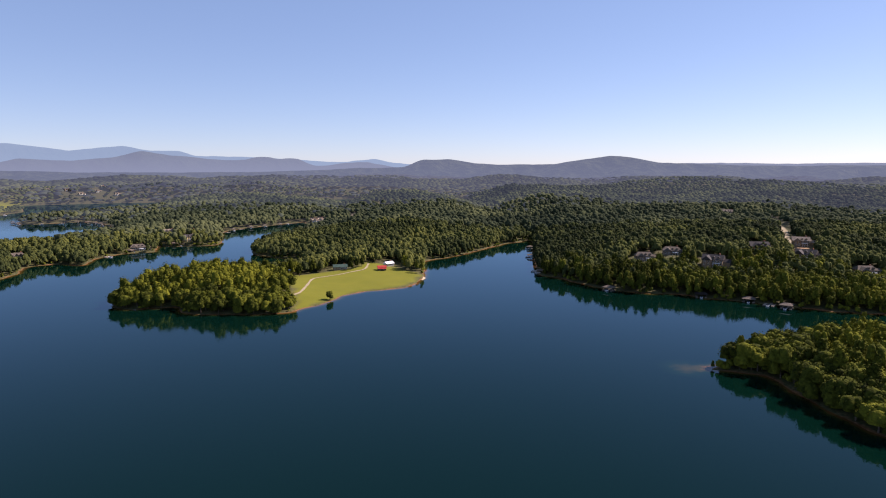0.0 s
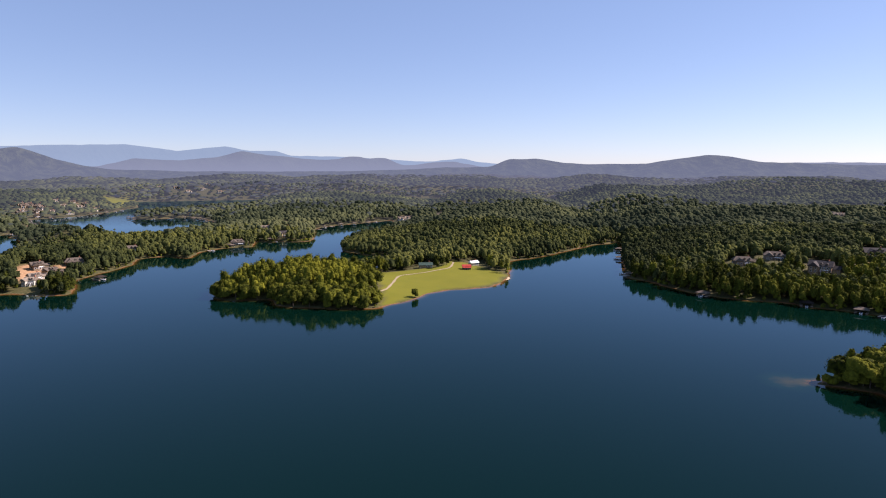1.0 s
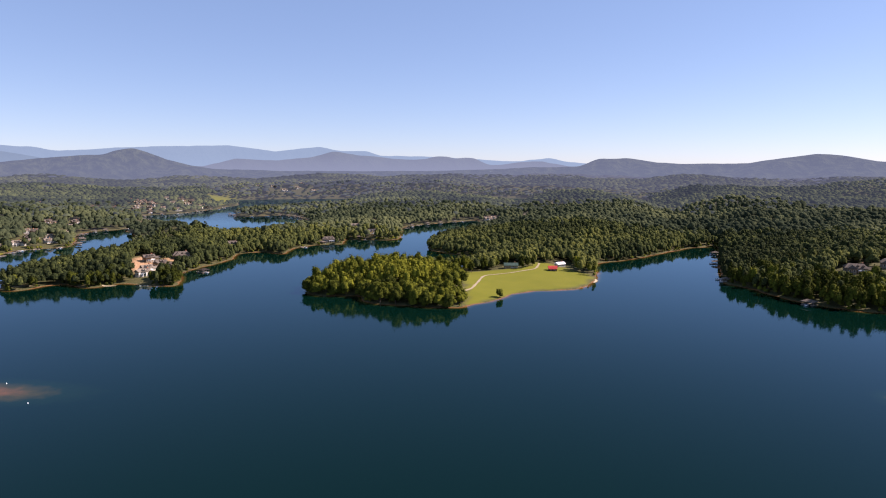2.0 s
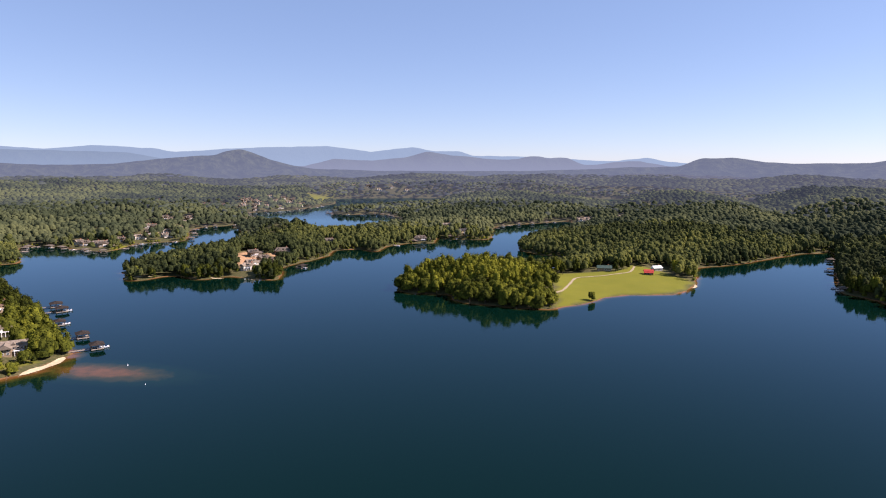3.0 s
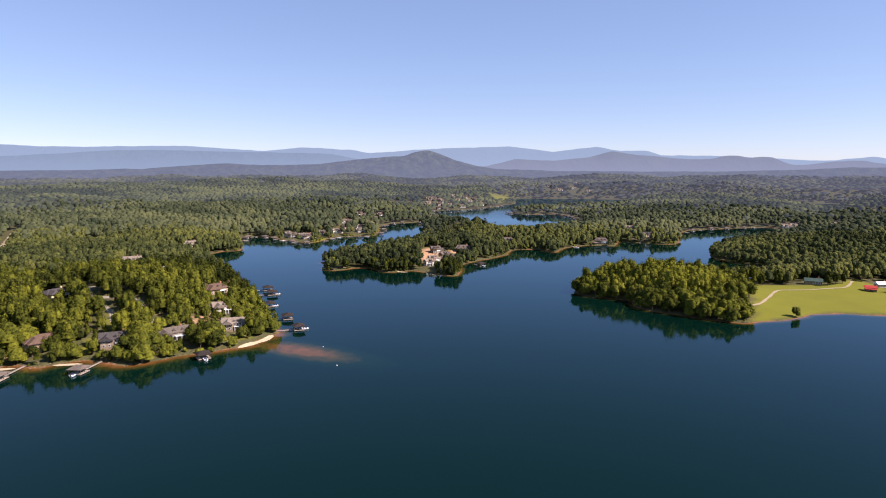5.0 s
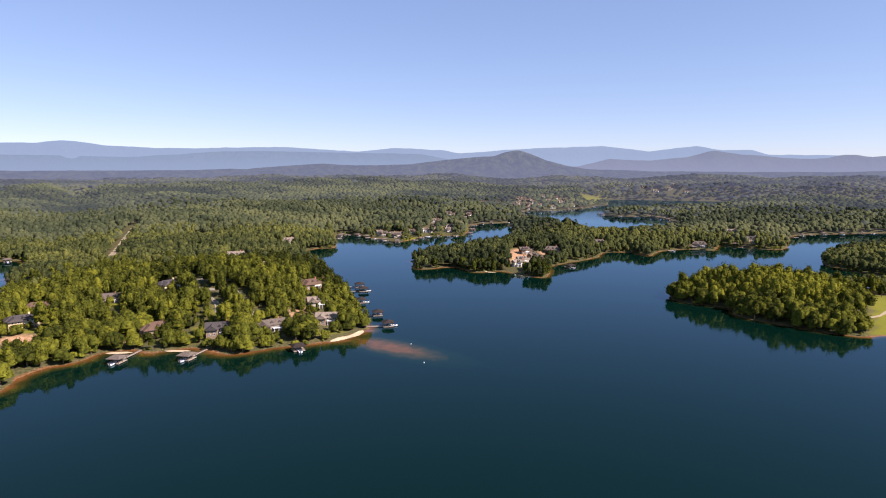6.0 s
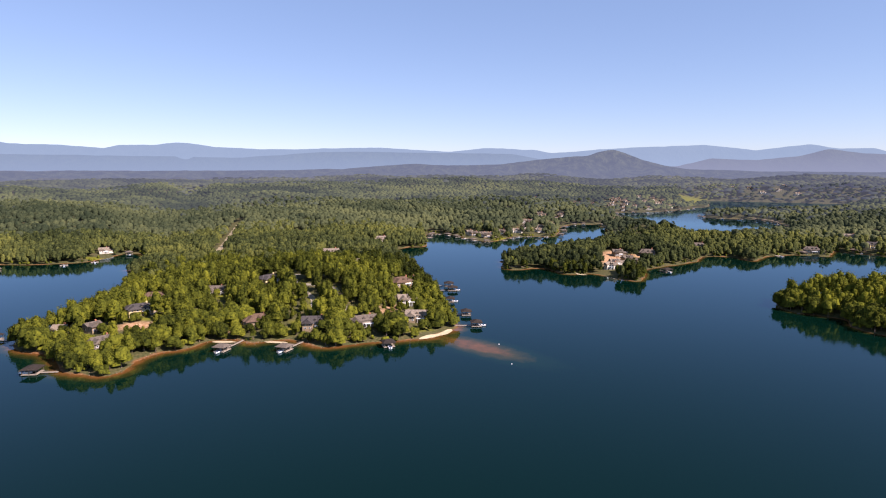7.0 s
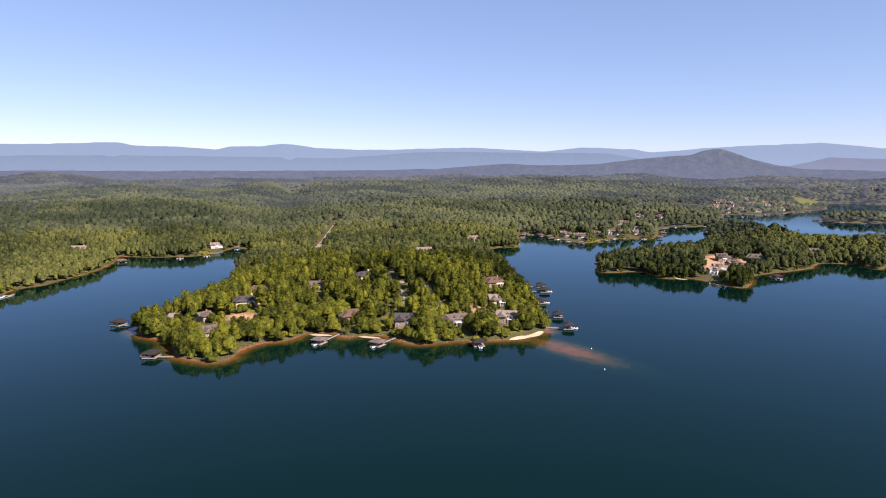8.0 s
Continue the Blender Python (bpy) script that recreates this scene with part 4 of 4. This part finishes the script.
# ---------------------------------------------------------------- tracks, drives and beaches
def ribbon(name, pts, half, mat, label, category, lift=0.22, kind="structure"):
    """A strip draped over the ground along a smooth line."""
    p = np.array(pts, float)
    line = []
    for i in range(len(p) - 1):
        a, b, c, d = p[max(i - 1, 0)], p[i], p[i + 1], p[min(i + 2, len(p) - 1)]
        m = max(2, int(np.hypot(*(c - b)) / 3))
        for j in range(m):
            u = j / m
            line.append(0.5 * (2 * b + (c - a) * u + (2 * a - 5 * b + 4 * c - d) * u * u + (3 * b - a - 3 * c + d) * u ** 3))
    line = np.array(line + [p[-1]])
    t = np.gradient(line, axis=0)
    t /= np.hypot(*t.T)[:, None] + 1e-9
    side = np.stack([-t[:, 1], t[:, 0]], 1)
    w = half * (1 + 0.15 * np.sin(np.arange(len(line)) * 0.9) + 0.1 * np.sin(np.arange(len(line)) * 2.3))
    if kind != "structure":
        w = w * np.sqrt(np.clip(np.sin(np.linspace(0.02, 3.12, len(line))), 0.02, 1))
    rows = [line + side * (w * q)[:, None] for q in (-1, -0.33, 0.33, 1)]
    V = np.concatenate(rows)
    z = np.maximum(sample(GZ, V[:, 0], V[:, 1]), 0) + lift
    k = len(line)
    i = np.arange(k - 1)
    F = np.concatenate([np.stack([i + r * k, i + 1 + r * k, i + 1 + (r + 1) * k, i + (r + 1) * k], 1) for r in range(3)])
    return tagged(new(name, mesh_of(name, np.c_[V, z], F, mat)), label, category, kind="structure")


for i, (pts, half) in enumerate(ROADS):
    ribbon("track_1" if i == 0 else "road_%d" % i, pts, half, M_ROAD if i in (0, 3, 4) else M_ASPHALT,
           "pale gravel farm track curving across the field" if i == 0 else "narrow pale lane through the woods", "track" if i == 0 else "road")
for i, (pts, half) in enumerate((([(-345, 229), (-339.5, 220), (-337, 209), (-336, 198)], 2.6), ([(-402, 84), (-398, 90), (-393, 97)], 2.0),
                                 ([(-384, 112), (-379, 118), (-374, 124)], 1.8), ([(-532, 428), (-525, 436), (-519, 440)], 1.6), ([(-21, 604), (-19, 614), (-20, 624)], 1.3),
                                 ([(-462, 462), (-456, 463), (-450, 467)], 1.6))):
    ribbon("beach_%d" % (i + 1), pts, half, M_SAND, "small pale sand beach at the water's edge", "beach", 0.3, "beach")


# ---------------------------------------------------------------- docks, boats and buoys
def boat():
    """A small motor boat: lofted hull with a bow, seats, windscreen and outboard."""
    top = new("motor_boat")
    bm = bmesh.new()
    rings = []
    for yy, half, low in ((-3.0, 1.05, 0.0), (-1.0, 1.15, 0.0), (1.2, 1.05, 0.05), (2.6, 0.6, 0.25), (3.4, 0.06, 0.6)):
        rings.append([bm.verts.new(v) for v in ((-half, yy, 0.95), (-half * 0.8, yy, 0.25 + low), (0, yy, -0.2 + low), (half * 0.8, yy, 0.25 + low), (half, yy, 0.95))])
    for a, b in zip(rings, rings[1:]):
        for i in range(4):
            bm.faces.new((a[i], b[i], b[i + 1], a[i + 1]))
        bm.faces.new((a[4], b[4], b[0], a[0]))
    bm.faces.new(rings[0][::-1])
    bm.faces.new(rings[-1])
    part("hull", bm, M_HULL, top)
    block("seat", M_CANVAS, top, 0, -1.6, 0.97, 1.7, 0.7, 0.45)
    block("windscreen", M_GLASS, top, 0, 0.4, 0.97, 1.7, 0.1, 0.55)
    block("outboard_motor", M_POST, top, 0, -3.2, 0.2, 0.45, 0.5, 1.2)
    return tagged(top, "small white motor boat moored at a dock", "boat", "boats at the docks")


def dock(roof, wide, deep, arm):
    """A boat dock: a deck with a slip, posts, an optional roof and a gangway towards its back."""
    top = new("boat_dock")
    bm = bmesh.new()
    for q in (-1, 1):
        box(bm, q * (wide / 2 - 0.9), 0, 0.35, 1.8, deep, 0.35)
    box(bm, 0, deep / 2 - 0.9, 0.36, wide - 3.7, 1.8, 0.33)
    part("deck", bm, M_PLANK, top)
    if roof is not None:
        for qx in (-1, 1):
            for qy in (-1, 0, 1):
                block("post", M_POST, top, qx * (wide / 2 - 0.3), qy * (deep / 2 - 0.4), -1.5, 0.28, 0.28, 4.6)
        bm = bmesh.new()
        roof_solid(bm, 0, 0, 3.05, wide, deep, 1.5, wide * 0.34, 0.6)
        part("roof", bm, roof, top)
    else:
        for qx in (-1, 1):
            for qy in (-1, 1):
                block("post", M_POST, top, qx * (wide / 2 - 0.2), qy * (deep / 2 - 0.3), -1.5, 0.26, 0.26, 2.8)
    if arm:
        block("gangway", M_PLANK, top, 0, deep / 2 + arm / 2, 0.42, 1.5, arm, 0.22)
        for q in (-1, 1):
            block("handrail", M_POST, top, q * 0.68, deep / 2 + arm / 2, 1.25, 0.08, arm, 0.08)
    return tagged(top, "roofed wooden boat dock standing in the lake" if roof is not None else "open plank boat dock on the lake", "dock", "docks round the lake")


BOAT = boat()
first_boat = True


def moor(x, y, turn):
    global first_boat
    m = pose(x, y, 0.05, 0, 0, turn)
    if first_boat:
        BOAT.matrix_basis = m
        first_boat = False
    else:
        copy_thing(BOAT, m)


# place, turn (gangway points along the turned +y), roof, size, gangway, boat
DOCKS = [(-483, -33, -45, M_ROOF_DOCK, 8, 8, 8, 1), (-391, -11, -27, M_ROOF_DOCK, 8, 8, 9, 1), (-379, 85, 42, M_ROOF_GREY, 7, 8, 18, 1), (-359, 117, 36, M_ROOF_GREY, 7, 8, 15, 1),
         (-333, 174, 75, M_ROOF_DOCK, 7, 7, 7, 1), (-478, 314, 150, M_ROOF_DOCK, 7, 8, 9, 0), (-458, 305, 150, M_ROOF_DOCK, 7, 8, 10, 1), (-420, 277, 150, M_ROOF_DOCK, 7, 7, 8, 1),
         (-375, 262, 150, M_ROOF_DOCK, 7, 7, 9, 0), (-344, 249, 150, M_ROOF_DOCK, 7, 7, 13, 1), (-419, 552, 80, M_ROOF_DOCK, 9, 8, 6, 1), (-808, -48, 100, M_ROOF_GREY, 10, 9, 6, 0),
         (-814, 15, 90, None, 8, 8, 5, 1), (-822, 46, 90, None, 8, 7, 5, 1), (-715, 74, 60, M_ROOF_DOCK, 8, 8, 6, 0), (-878, 88, 90, M_ROOF_GREY, 8, 8, 5, 1), (-632, -128, 60, None, 9, 8, 6, 1),
         (119, 844, -90, M_ROOF_GREY, 8, 8, 5, 1), (109, 762, -90, M_ROOF_GREY, 8, 8, 5, 1), (101, 655, -90, None, 9, 8, 6, 1), (103, 645, -90, M_ROOF_GREY, 8, 8, 5, 1), (150, 552, -40, M_ROOF_GREY, 9, 8, 5, 1),
         (221, 522, -20, M_ROOF_DOCK, 9, 8, 5, 1), (252, 502, -30, M_ROOF_GREY, 9, 8, 5, 1), (262, 489, -40, None, 8, 8, 5, 1), (270, 478, -40, M_ROOF_GREY, 8, 8, 5, 1), (-418, 768, 60, None, 8, 8, 5, 1),
         (-388, 890, 20, M_ROOF_GREY, 8, 8, 5, 1), (-374, 884, 10, M_ROOF_DOCK, 8, 8, 5, 1), (-412, 812, 80, M_ROOF_GREY, 8, 8, 5, 1)]
for x, y, turn, roof, wide, deep, arm, has in DOCKS:
    dock(roof, wide, deep, arm).matrix_basis = pose(x, y, 0, 0, 0, turn)
    if has:
        moor(x + 3.6 * math.sin(radians(turn)), y - 3.6 * math.cos(radians(turn)), turn)
# small docks in a row along the far banks
FAR_DOCK = [dock(M_ROOF_GREY, 8, 8, 5), dock(None, 8, 7, 6)]
fresh = [True, True]
for loop, lo, hi, gap in ((LOOPS[1], (-880, 500), (-725, 700), 22), (LOOPS[1], (-1075, 705), (-760, 1500), 30), (LOOPS[2], (-390, 1055), (-255, 1245), 28), (LOOPS[2], (-860, 1190), (-640, 1290), 30)):
    last = None
    for k in range(len(loop)):
        p, q = loop[k], loop[(k + 1) % len(loop)]
        if not (lo[0] < p[0] < hi[0] and lo[1] < p[1] < hi[1]) or (last is not None and np.hypot(*(p - last)) < gap):
            continue
        last = p
        t = (q - p) / (np.hypot(*(q - p)) + 1e-9)
        for s in (1, -1):
            nrm = np.array([-t[1], t[0]]) * s
            c = p + nrm * 9
            if float(sample(SHORE, c[:1], c[1:])[0]) < -6:
                kind = int(rng.integers(2))
                m = pose(c[0], c[1], 0, 0, 0, math.degrees(math.atan2(nrm[0], -nrm[1])) + rng.uniform(-15, 15))
                if fresh[kind]:
                    FAR_DOCK[kind].matrix_basis = m
                    fresh[kind] = False
                else:
                    copy_thing(FAR_DOCK[kind], m)
                if rng.random() < 0.6:
                    moor(c[0] + 1, c[1], rng.uniform(0, 360))
                break

for x, y in ((-299, 234), (-264, 216)):
    buoy = tagged(new("marker_buoy"), "white marker buoy floating by the red shoal", "buoy", "marker buoys")
    bm = bmesh.new()
    bmesh.ops.create_cone(bm, cap_ends=True, segments=12, radius1=0.5, radius2=0.4, depth=0.9)
    part("float", bm, M_HULL, buoy)
    bm = bmesh.new()
    bmesh.ops.create_cone(bm, cap_ends=True, segments=8, radius1=0.14, radius2=0.1, depth=0.8)
    part("post", bm, M_HULL, buoy).location = (0, 0, 0.8)
    buoy.location, buoy.scale = (x, y, 0.1), (0.55, 0.55, 0.55)

# lone tree on the bank and shade trees by the farmhouse
for x, y, s in ((-95, 511, 0.72), (-92, 655, 1.0), (-88, 664, 0.9), (-97, 646, 0.85), (-100, 668, 1.0), (-143, 610, 1.05), (-148, 622, 0.8), (-126, 652, 1.0), (-118, 668, 1.0)):
    extra = copy_thing(TREES[1 if s == 0.72 else 0], pose(x, y, ground_z(x, y) - 0.2, 0, 0, 50 * s * 7))
    extra.scale = (s * 0.6, s * 0.6, s * 0.9)
    tagged(extra, "dark green tree standing alone on the grassy bank" if s == 0.72 else "dark green shade tree beside the farmhouse")

# saplings on the tip of the shaded point
for x, y, s in ((148.5, 331, 0.28), (152, 329.5, 0.42), (157, 329.5, 0.38), (162, 328, 0.55), (168, 327, 0.62), (173, 326, 0.8), (170, 333, 0.75)):
    extra = copy_thing(TREES[int(x) % 5], pose(x, y, ground_z(x, y) - 0.1, 0, 0, 37 * x))
    extra.scale = (s, s, s)
    tagged(extra, "young green tree on the tip of a shaded point", "tree", "trees along the shore")

# pale stones along the bank of the near point
stones_v, stones_f, count = [], [], 0
bank = LOOPS[0][(LOOPS[0][:, 0] > -490) & (LOOPS[0][:, 1] < 232)]
for p in bank:
    for _ in range(int(rng.integers(1, 7))):
        x, y = p + rng.normal(0, 2.0, 2)
        if abs(float(sample(SHORE, np.array([x]), np.array([y]))[0])) > 2.2:
            continue
        v, f = dome_arrays(rng, 1.0, 2.0, -0.8, 5, 0.3)
        k = rng.uniform(0.2, 0.55)
        stones_v.append(v * (k, k * rng.uniform(0.6, 1.3), k * 0.7) + (x, y, max(ground_z(x, y), 0.0)))
        stones_f.append(f + count)
        count += len(v)
tagged(new("shore_stones", mesh_of("shore_stones", np.concatenate(stones_v), np.concatenate(stones_f), M_STONE)), "pale rounded stones strewn along the clay bank", "stones", kind="stuff")

# young trees in the yards of the near point
for k, (_, x, y, turn) in enumerate(HOUSES):
    r = math.hypot(x, y)
    if r > 560:
        continue
    for q in range(6):
        u, side = rng.uniform(8, 22), rng.uniform(-13, 13)
        px, py = x * (1 - u / r) - y / r * side, y * (1 - u / r) + x / r * side
        if float(sample(SHORE, np.array([px]), np.array([py]))[0]) > 3:
            young = copy_thing(TREES[int(rng.integers(12))], pose(px, py, ground_z(px, py) - 0.1, 0, 0, rng.uniform(0, 360)))
            f = rng.uniform(0.32, 0.55)
            young.scale = (f, f, f)
            tagged(young, "young green tree in a house yard", "tree", "trees in the yards")
